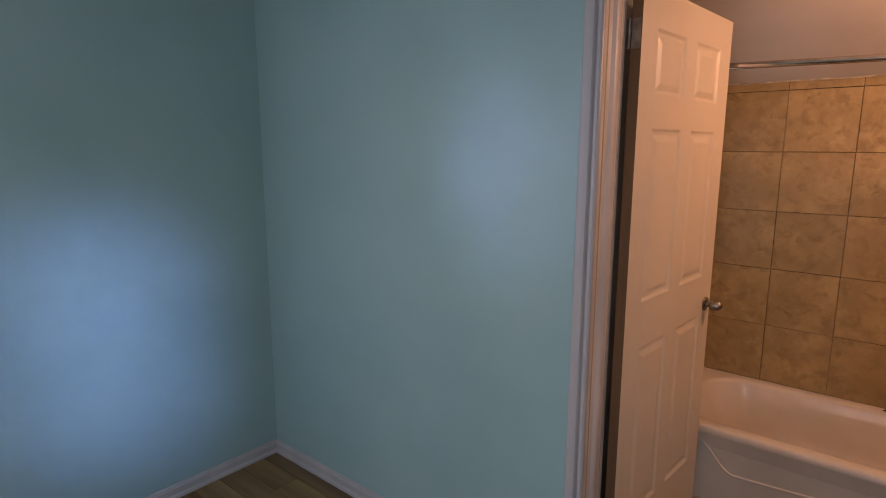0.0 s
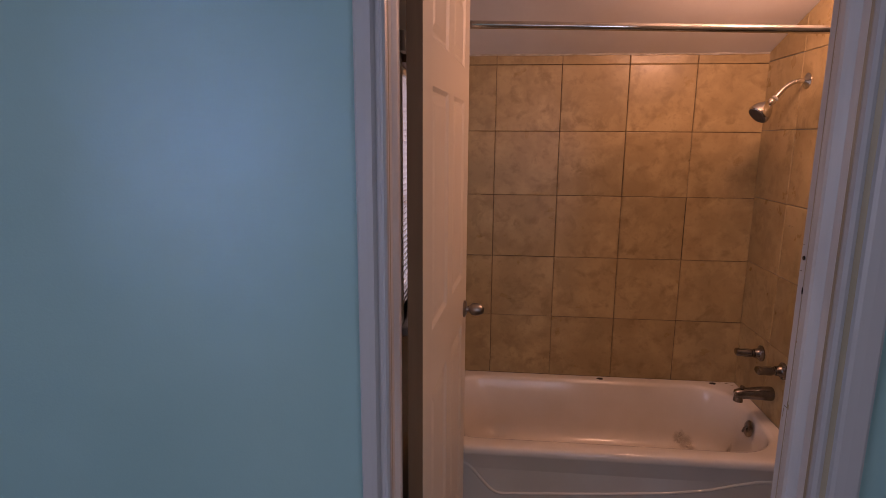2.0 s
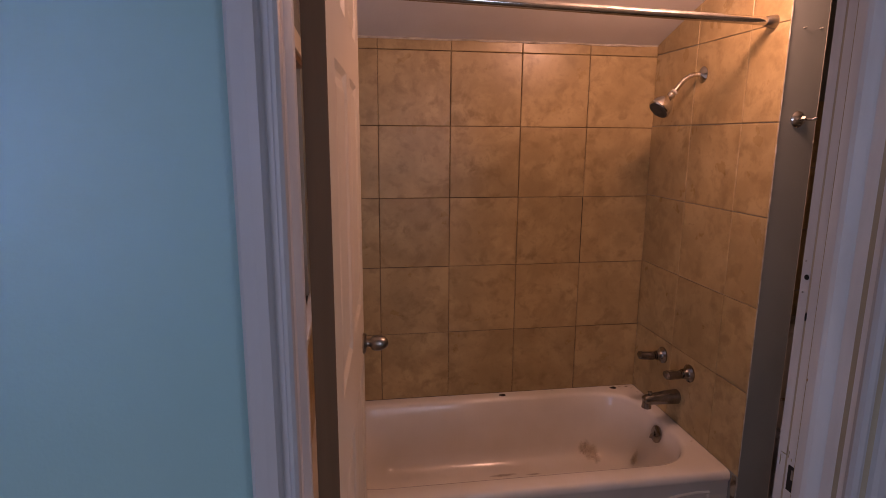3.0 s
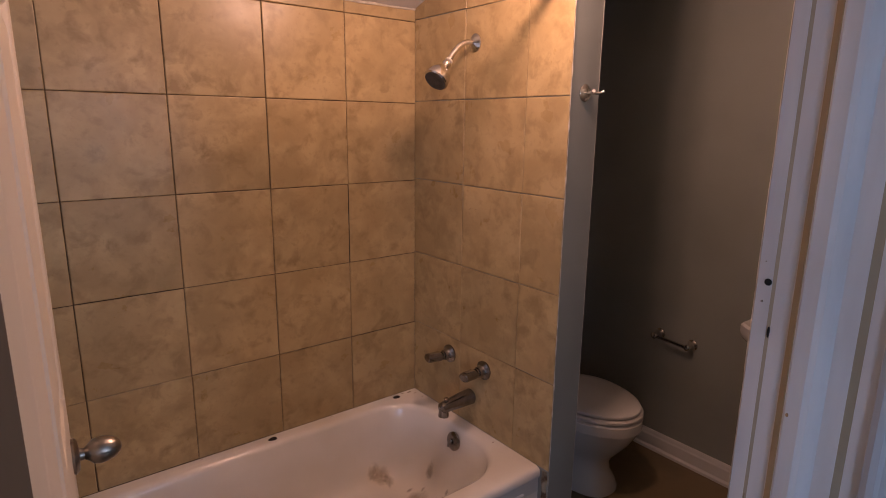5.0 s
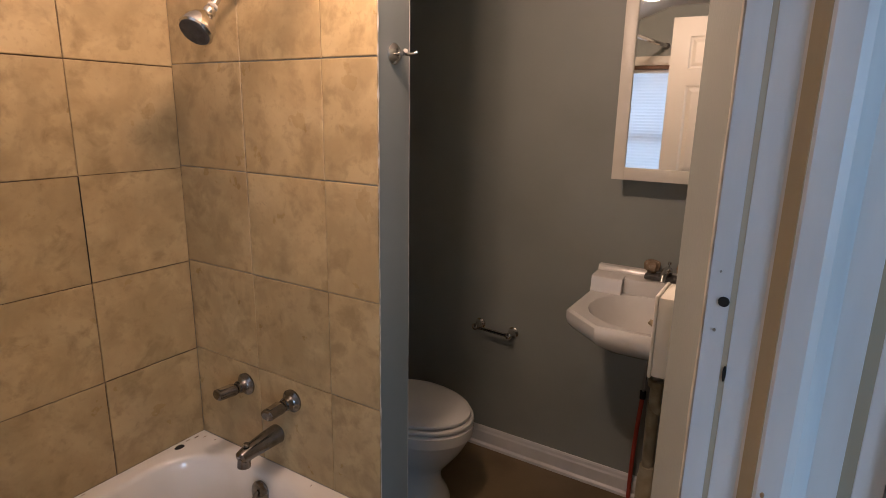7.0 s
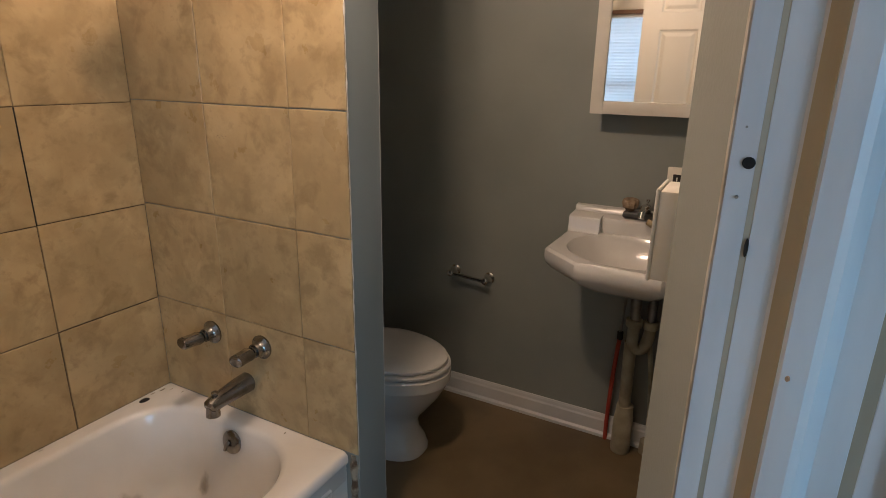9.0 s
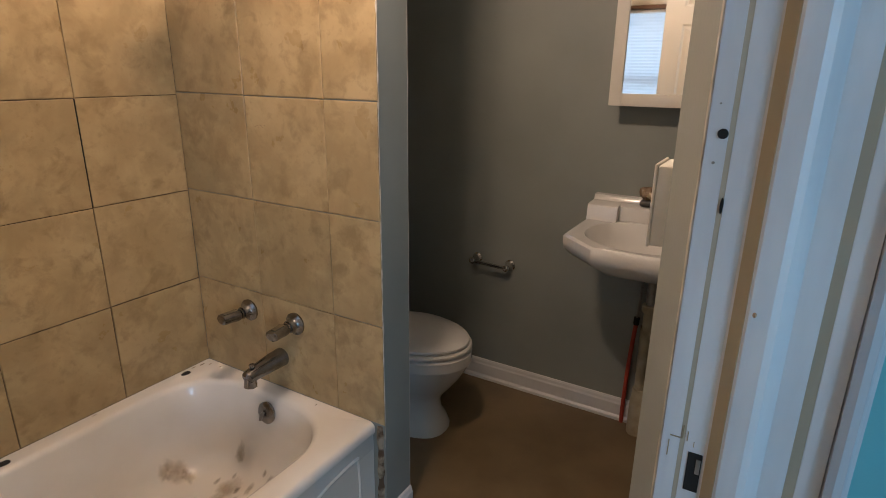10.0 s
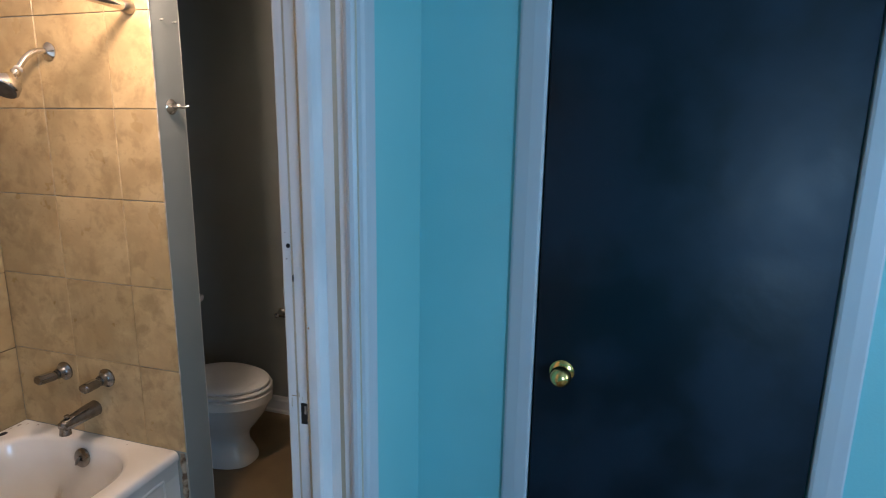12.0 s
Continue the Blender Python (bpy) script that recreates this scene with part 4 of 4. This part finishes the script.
loft(bm, [[(EAST_X - d, y, z) for d, z in prof] for y in (SY - 0.252, SY - 0.246, SY - 0.146, SY - 0.142)])
part("soap_ledge", bm, M_CHINA, sink)
deck = [(0.0, SZ - 0.06), (0.078, SZ - 0.06), (0.083, SZ + 0.040), (0.079, SZ + 0.052), (0.070, SZ + 0.057), (0.032, SZ + 0.060), (0.028, SZ + 0.072), (0.022, SZ + 0.078), (0.0, SZ + 0.080)]
part("faucet_deck", loft(bmesh.new(), [[(EAST_X - d, y, z) for d, z in deck] for y in (SY - 0.1415, SY + 0.1415)]), M_CHINA, sink)
part("drain", turned(bmesh.new(), (EAST_X - 0.26, SY, SZ - 0.136), (0, 0, 1), [(0, 0.024), (0.003, 0.023), (0.004, 0.012)], 18), M_DULL, sink, "dull metal drain")
faucet = thing("sink_faucet", (0, 0, 0), "chrome sink faucet with two clouded acrylic knobs", "tap")
FZ = SZ + 0.062
part("base_plate", boxed(EAST_X - 0.078, EAST_X - 0.030, SY - 0.075, SY + 0.075, FZ, FZ + 0.020, bevel=0.006), M_SPRAY, faucet, "dark tarnished base")
part("spout", tube(bmesh.new(), [(EAST_X - 0.05, SY, FZ + 0.018), (EAST_X - 0.06, SY, FZ + 0.040), (EAST_X - 0.10, SY, FZ + 0.046), (EAST_X - 0.145, SY, FZ + 0.034), (EAST_X - 0.152, SY, FZ + 0.020)], [0.016, 0.016, 0.013, 0.011, 0.010], 14), M_CHROME, faucet)
part("lift_rod", turned(bmesh.new(), (EAST_X - 0.036, SY, FZ + 0.02), (0, 0, 1), [(0, 0.002), (0.035, 0.002), (0.037, 0.006), (0.045, 0.006)], 10), M_CHROME, faucet)
for dy in (-0.055, 0.055):
    kn = bmesh.new()
    u = 10
    rings = []
    for d, r in ((0, 0.013), (0.006, 0.015), (0.012, 0.024), (0.030, 0.027), (0.040, 0.025), (0.045, 0.016)):
        rings.append([(EAST_X - 0.052 + r * (1 + 0.07 * (-1) ** i) * math.cos(2 * math.pi * i / 20), SY + dy + r * (1 + 0.07 * (-1) ** i) * math.sin(2 * math.pi * i / 20), FZ + 0.022 + d) for i in range(20)])
    part("acrylic_knob", loft(kn, rings), M_AMBER, faucet, "clouded brown acrylic knob", smooth=False)

# pipes below the sink
drain = thing("sink_drain", (0, 0, 0), "white plastic drain pipe and trap below the sink", "pipe")
PX, PY = EAST_X - 0.085, 1.994
part("tailpiece", tube(bmesh.new(), [(PX, PY, SZ - 0.17), (PX, PY, 0.50)], 0.019, 14), M_STEEL, drain, "dark metal tailpiece")
part("side_tailpiece", tube(bmesh.new(), [(PX + 0.025, PY - 0.052, SZ - 0.14), (PX + 0.020, PY - 0.055, 0.54)], 0.017, 14), M_STEEL, drain, "dark metal pipe")
part("slip_nut", turned(bmesh.new(), (PX + 0.02, PY - 0.055, 0.530), (0, 0, 1), [(0, 0.026), (0.004, 0.028), (0.026, 0.028), (0.030, 0.024)], 12), M_PVC, drain)
part("slip_nut", turned(bmesh.new(), (PX, PY, 0.535), (0, 0, 1), [(0, 0.028), (0.004, 0.030), (0.026, 0.030), (0.030, 0.026)], 12), M_PVC, drain)
part("trap", tube(bmesh.new(), [(PX, PY, 0.54), (PX, PY, 0.47)] + bend((PX, PY, 0.47), (PX, PY - 0.005, 0.44), (PX + 0.01, PY - 0.03, 0.445), 6) + bend((PX + 0.01, PY - 0.03, 0.445), (PX + 0.02, PY - 0.055, 0.46), (PX + 0.02, PY - 0.055, 0.55), 6), 0.021, 14), M_PVC, drain)
part("standpipe", tube(bmesh.new(), [(PX + 0.02, PY, 0.0), (PX + 0.005, PY + 0.005, 0.47)], 0.022, 14), M_PVC, drain)
part("coupling", turned(bmesh.new(), (PX + 0.02, PY, 0.0), (0, 0, 1), [(0, 0.036), (0.005, 0.037), (0.15, 0.036), (0.155, 0.033), (0.20, 0.031), (0.205, 0.024)], 18), M_PVC, drain)
hose = thing("supply_tube", (0, 0, 0), "thin red water supply tube below the sink", "pipe")
part("tube", tube(bmesh.new(), bend((EAST_X - 0.024, 2.062, 0.0), (EAST_X - 0.022, 2.066, 0.22), (EAST_X - 0.045, 2.045, 0.46), 12), 0.0085, 10), M_RED, hose)
part("nut", turned(bmesh.new(), (EAST_X - 0.045, 2.045, 0.455), (0, 0, 1), [(0, 0.011), (0.03, 0.011)], 8), M_BLACK, hose, "black tube nut")
part("riser", tube(bmesh.new(), bend((EAST_X - 0.045, 2.045, 0.48), (EAST_X - 0.045, 2.04, 0.6), (EAST_X - 0.05, 2.03, 0.80), 8), 0.005, 8), M_STEEL, hose)
hose2 = thing("supply_pipe", (0, 0, 0), "pale metal supply pipe below the sink", "pipe")
part("tube", tube(bmesh.new(), bend((EAST_X - 0.03, 1.90, 0.0), (EAST_X - 0.035, 1.905, 0.25), (EAST_X - 0.045, 1.94, 0.48), 10), 0.009, 10), M_PVC, hose2)
part("foot", turned(bmesh.new(), (EAST_X - 0.034, 1.90, 0.0), (0, 0, 1), [(0, 0.03), (0.05, 0.028), (0.06, 0.012)], 12), M_PVC, hose2)

# ---- mirror, outlet, switch ----
cab = thing("medicine_cabinet", (0, 0, 0), "white framed mirror cabinet on the grey wall", "mirror")
CY0, CY1, CZ0, CZ1, CD = 1.800, 2.219, 1.277, 1.945, 0.104
part("box", boxed(EAST_X - CD + 0.012, EAST_X, CY0 + 0.008, CY1 - 0.008, CZ0 + 0.008, CZ1 - 0.008), M_PLASTIC, cab)
FW = 0.042
for nm, a in (("frame_side", (CY0, CY0 + FW, CZ0, CZ1)), ("frame_side", (CY1 - FW, CY1, CZ0, CZ1)), ("frame_rail", (CY0 + FW, CY1 - FW, CZ0, CZ0 + FW)), ("frame_rail", (CY0 + FW, CY1 - FW, CZ1 - FW, CZ1))):
    part(nm, boxed(EAST_X - CD, EAST_X - CD + 0.016, *a, bevel=0.0015), M_PLASTIC, cab)
part("mirror_glass", boxed(EAST_X - CD + 0.005, EAST_X - CD + 0.011, CY0 + FW - 0.004, CY1 - FW + 0.004, CZ0 + FW - 0.004, CZ1 - FW + 0.004), M_MIRROR, cab, "silvered mirror glass", smooth=False)
for v in cab.children[-1].data.vertices:
    v.co.x += 0.010 * (v.co.y - (CY0 + CY1) / 2)

outlet = thing("wall_outlet", (0, 0, 0), "white wall outlet plate with a broken dark opening", "outlet")
part("plate", boxed(EAST_X - 0.005, EAST_X, 1.878, 1.958, 0.992, 1.106, bevel=0.002), M_PLASTIC, outlet)
for z in (1.024, 1.066):
    part("socket_face", boxed(EAST_X - 0.0062, EAST_X - 0.0052, 1.899, 1.939, z - 0.016, z + 0.016, bevel=0.0004), M_BLACK, outlet, "dark broken socket opening")
    for y in (1.912, 1.926):
        part("slot", boxed(EAST_X - 0.0068, EAST_X - 0.0063, y - 0.0022, y + 0.0022, z - 0.007, z + 0.006), M_PLASTIC, outlet)
part("screw", turned(bmesh.new(), (EAST_X - 0.005, 1.919, 1.045), (-1, 0, 0), [(0, 0.004), (0.0015, 0.003)], 8), M_RUST, outlet)

switch = thing("light_switch", (0, 0, 0), "ivory surface-mounted light switch box by the door", "light switch")
part("box", boxed(0.213, 0.287, BATH_Y, BATH_Y + 0.024, 1.171, 1.278, bevel=0.003), M_PLASTIC, switch)
part("cover_plate", boxed(0.212, 0.288, BATH_Y + 0.0235, BATH_Y + 0.028, 1.169, 1.280, bevel=0.002), M_PLASTIC, switch)
part("toggle", tube(bmesh.new(), [(0.250, BATH_Y + 0.027, 1.226), (0.250, BATH_Y + 0.033, 1.229), (0.250, BATH_Y + 0.039, 1.232)], [0.005, 0.0042, 0.0036], 10), M_WARM, switch, "yellowed toggle")
for z in (1.182, 1.260):
    part("screw", turned(bmesh.new(), (0.250, BATH_Y + 0.028, z), (0, 1, 0), [(0, 0.003), (0.001, 0.002)], 8), M_RUST, switch)

# ---- bathroom window with its blind ----
win = thing("window_1", (0, 0, 0), "bright window with a closed white blind and cream head trim", "window", kind="structure")
y0, y1, z0, z1 = WIN
part("head_trim", boxed(WEST_X, WEST_X + 0.020, y0 - 0.07, y1 + 0.07, z1 + 0.022, z1 + 0.085, bevel=0.003), M_DOOR, win, "cream painted head trim")
# brown strip paints the shade under the cream head trim
part("head_strip", boxed(WEST_X - 0.02, WEST_X + 0.012, y0, y1, z1 - 0.004, z1 + 0.021), M_REVEAL, win, "brown strip for the shaded reveal above the blind")
part("sill", boxed(WEST_X - 0.06, WEST_X + 0.035, y0 - 0.05, y1 + 0.05, z0 - 0.03, z0, bevel=0.004), M_TRIM, win)
for a in ((y0, y0 + 0.03, z0, z1), (y1 - 0.03, y1, z0, z1), (y0 + 0.03, y1 - 0.03, z0, z0 + 0.035), (y0 + 0.03, y1 - 0.03, z1 - 0.03, z1), (y0 + 0.03, y1 - 0.03, 1.32, 1.355)):
    part("window_frame", boxed(WEST_X - 0.10, WEST_X - 0.065, *a, bevel=0.003), M_TRIM, win)
blind = thing("window_blind", (0, 0, 0), "closed white mini blind with translucent slats", "blind")
part("head_rail", boxed(WEST_X - 0.055, WEST_X - 0.020, y0 + 0.005, y1 - 0.005, z1 - 0.028, z1 - 0.002, bevel=0.002), M_TRIM, blind)
slat = None
ns = int((z1 - z0 - 0.03) / 0.0225)
for i in range(ns):
    z = z0 + 0.012 + i * 0.0225
    if slat is None:
        bm = bmesh.new()
        prof = [(-0.010 * 0.45, -0.0125), (0.002, 0.0), (0.010 * 0.45, 0.0125), (0.0038, 0.0128), (0.0012, 0.0006), (-0.0052, -0.0122)]
        loft(bm, [[(dx, y, dz) for dx, dz in prof] for y in (y0 + 0.010, y1 - 0.010)])
        slat = made("slat", bm, M_SLAT)
        s_ob = slat
    else:
        s_ob = new("slat", slat.data)
    s_ob.parent = blind
    s_ob.location = (WEST_X - 0.036, 0, z)

# hall window, behind the walk
hw = thing("window_2", (0, 0, 0), "plain white hall window", "window", kind="structure")
for a in ((-0.65, -0.61, 0.85, 2.05), (0.36, 0.40, 0.85, 2.05), (-0.61, 0.36, 0.85, 0.89), (-0.61, 0.36, 2.01, 2.05)):
    part("window_frame", boxed(a[0], a[1], HALL_S - 0.07, HALL_S - 0.03, a[2], a[3]), M_TRIM, hw)


# ---- floor planks of the hall ----
plank_mesh = {}
PW = 0.127
row = 0
yy = HALL_S
random.seed(4)
while yy < 1.57:
    x = HALL_L - random.uniform(0, 0.9)
    near = yy > 0.2
    while x < HALL_R:
        ln = random.choice((0.9, 1.2))
        xa, xb = max(x, HALL_L), min(x + ln, HALL_R)
        if xb - xa > 0.03:
            key = round(xb - xa, 3)
            if key not in plank_mesh:
                bm = bmesh.new()
                w, d = PW - 0.0025, key - 0.002
                loft(bm, [[(0, 0, -0.011), (d, 0, -0.011), (d, w, -0.011), (0, w, -0.011)], [(0, 0, -0.002), (d, 0, -0.002), (d, w, -0.002), (0, w, -0.002)],
                          [(0.0015, 0.0015, 0), (d - 0.0015, 0.0015, 0), (d - 0.0015, w - 0.0015, 0), (0.0015, w - 0.0015, 0)]])
                ob = made("plank", bm, M_PLANK)
                plank_mesh[key] = ob.data
            else:
                ob = new("plank", plank_mesh[key])
            ob.location = (xa, yy, 0)
            ob.parent = bpy.data.objects["floor_hall"]
        x += ln
    yy += PW

# ---- wall tiles ----
G = 0.0025
tile_mesh = {}
SCUFF = (2.970, 1.227)


def tile(parent, origin, u, v, w, pts):
    """One tile: pts are its corners (a, b) in the wall's own axes u (along) and v (up); w points out of the wall."""
    key = tuple((round(a - pts[0][0], 4), round(b - pts[0][1], 4)) for a, b in pts) + (tuple(u), tuple(w))
    if key not in tile_mesh:
        bm = bmesh.new()
        c = (sum(p[0] for p in pts) / len(pts), sum(p[1] for p in pts) / len(pts))
        U, V, W = Vector(u), Vector(v), Vector(w)

        def ring(inset, h):
            out = []
            for a, b in pts:
                da, db = c[0] - a, c[1] - b
                out.append(U * (a - pts[0][0] + math.copysign(inset, da)) + V * (b - pts[0][1] + math.copysign(inset, db)) + W * h)
            return out
        loft(bm, [ring(G / 2, 0.0002), ring(G / 2, 0.0028), ring(G / 2 + 0.0008, 0.0039), ring(G / 2 + 0.0026, 0.0045)], cap_start=False)
        ob = made("tile", bm, M_TILE)
        tile_mesh[key] = ob.data
    else:
        ob = new("tile", tile_mesh[key])
    slip = random.uniform(-0.0007, 0.0007)
    ob.location = Vector(origin) + Vector(u) * (pts[0][0] + slip) + Vector(v) * (pts[0][1] + random.uniform(-0.0007, 0.0007)) + Vector(w) * random.uniform(-0.0005, 0.0005)
    ob.parent = parent
    return ob


back = bpy.data.objects["wall_bath_north"]
wing = bpy.data.objects["wall_wing"]
west = bpy.data.objects["wall_bath_west"]
zs = [RIM + 0.0005, 0.689, 0.998, 1.305, 1.612, 1.919, SLOPE_Z]
xs = [WEST_X + 0.003, -0.612, -0.305, 0.004, 0.308, FAUCET_X + 0.0035]
for a0, a1 in zip(xs, xs[1:]):
    for b0, b1 in zip(zs, zs[1:]):
        tile(back, (0, BACK_Y, 0), (1, 0, 0), (0, 0, 1), (0, -1, 0), [(a0, b0), (a1, b0), (a1, b1), (a0, b1)])
ys = [WING_Y, 2.725, 3.030, TILE_Y]
zf = [RIM + 0.0005, 0.696, 1.004, 1.313, 1.620, 1.926, 2.30]
for a0, a1 in zip(ys, ys[1:]):
    for b0, b1 in zip(zf, zf[1:]):
        top0, top1 = min(b1, slope(a0) - 0.002), min(b1, slope(a1) - 0.002)
        if top0 - b0 < 0.01 and top1 - b0 < 0.01:
            continue
        tile(wing, (WING_L, 0, 0), (0, 1, 0), (0, 0, 1), (-1, 0, 0), [(a0, b0), (a1, b0), (a1, top1), (a0, top0)])
for a0, a1 in zip(ys, ys[1:]):
    for b0, b1 in zip(zf, zf[1:]):
        a1c = min(a1, TILE_Y)
        if b1 <= 1.01:
            tile(west, (WEST_X, 0, 0), (0, 1, 0), (0, 0, 1), (1, 0, 0), [(a0, b0), (a1c, b0), (a1c, min(b1, 0.895)), (a0, min(b1, 0.895))])
# the same tiles on the wall behind the toilet
alcove = bpy.data.objects["wall_alcove"]
za = [0.097, 0.215, 0.522, 0.829, 1.136, 1.436, 1.743]
xa = [WING_R, 0.885, 1.192, 1.499, EAST_X]
for a0, a1 in zip(xa, xa[1:]):
    for b0, b1 in zip(za, za[1:]):
        tile(alcove, (0, BACK_Y - 0.012, 0), (1, 0, 0), (0, 0, 1), (0, -1, 0), [(a0, b0), (a1, b0), (a1, b1), (a0, b1)])
# a joint that has lost its grout
joint = made("open_joint", boxed(0.3064, 0.3098, TILE_Y + 0.0004, BACK_Y - 0.0002, 1.000, 1.303), M_BLACK)
joint.parent = back
# scuff on one tile by the valves
bm = bmesh.new()
for k in range(7):
    y, z = SCUFF[0] + 0.006 * (k - 3) + random.uniform(-0.002, 0.002), SCUFF[1] + random.uniform(-0.004, 0.004)
    box(bm, FAUCET_X - 0.0012, FAUCET_X - 0.0002, y, y + random.uniform(0.0015, 0.004), z, z + random.uniform(0.001, 0.002))
scuff = made("scuff_mark", bm, M_DAMP)
scuff.parent = wing
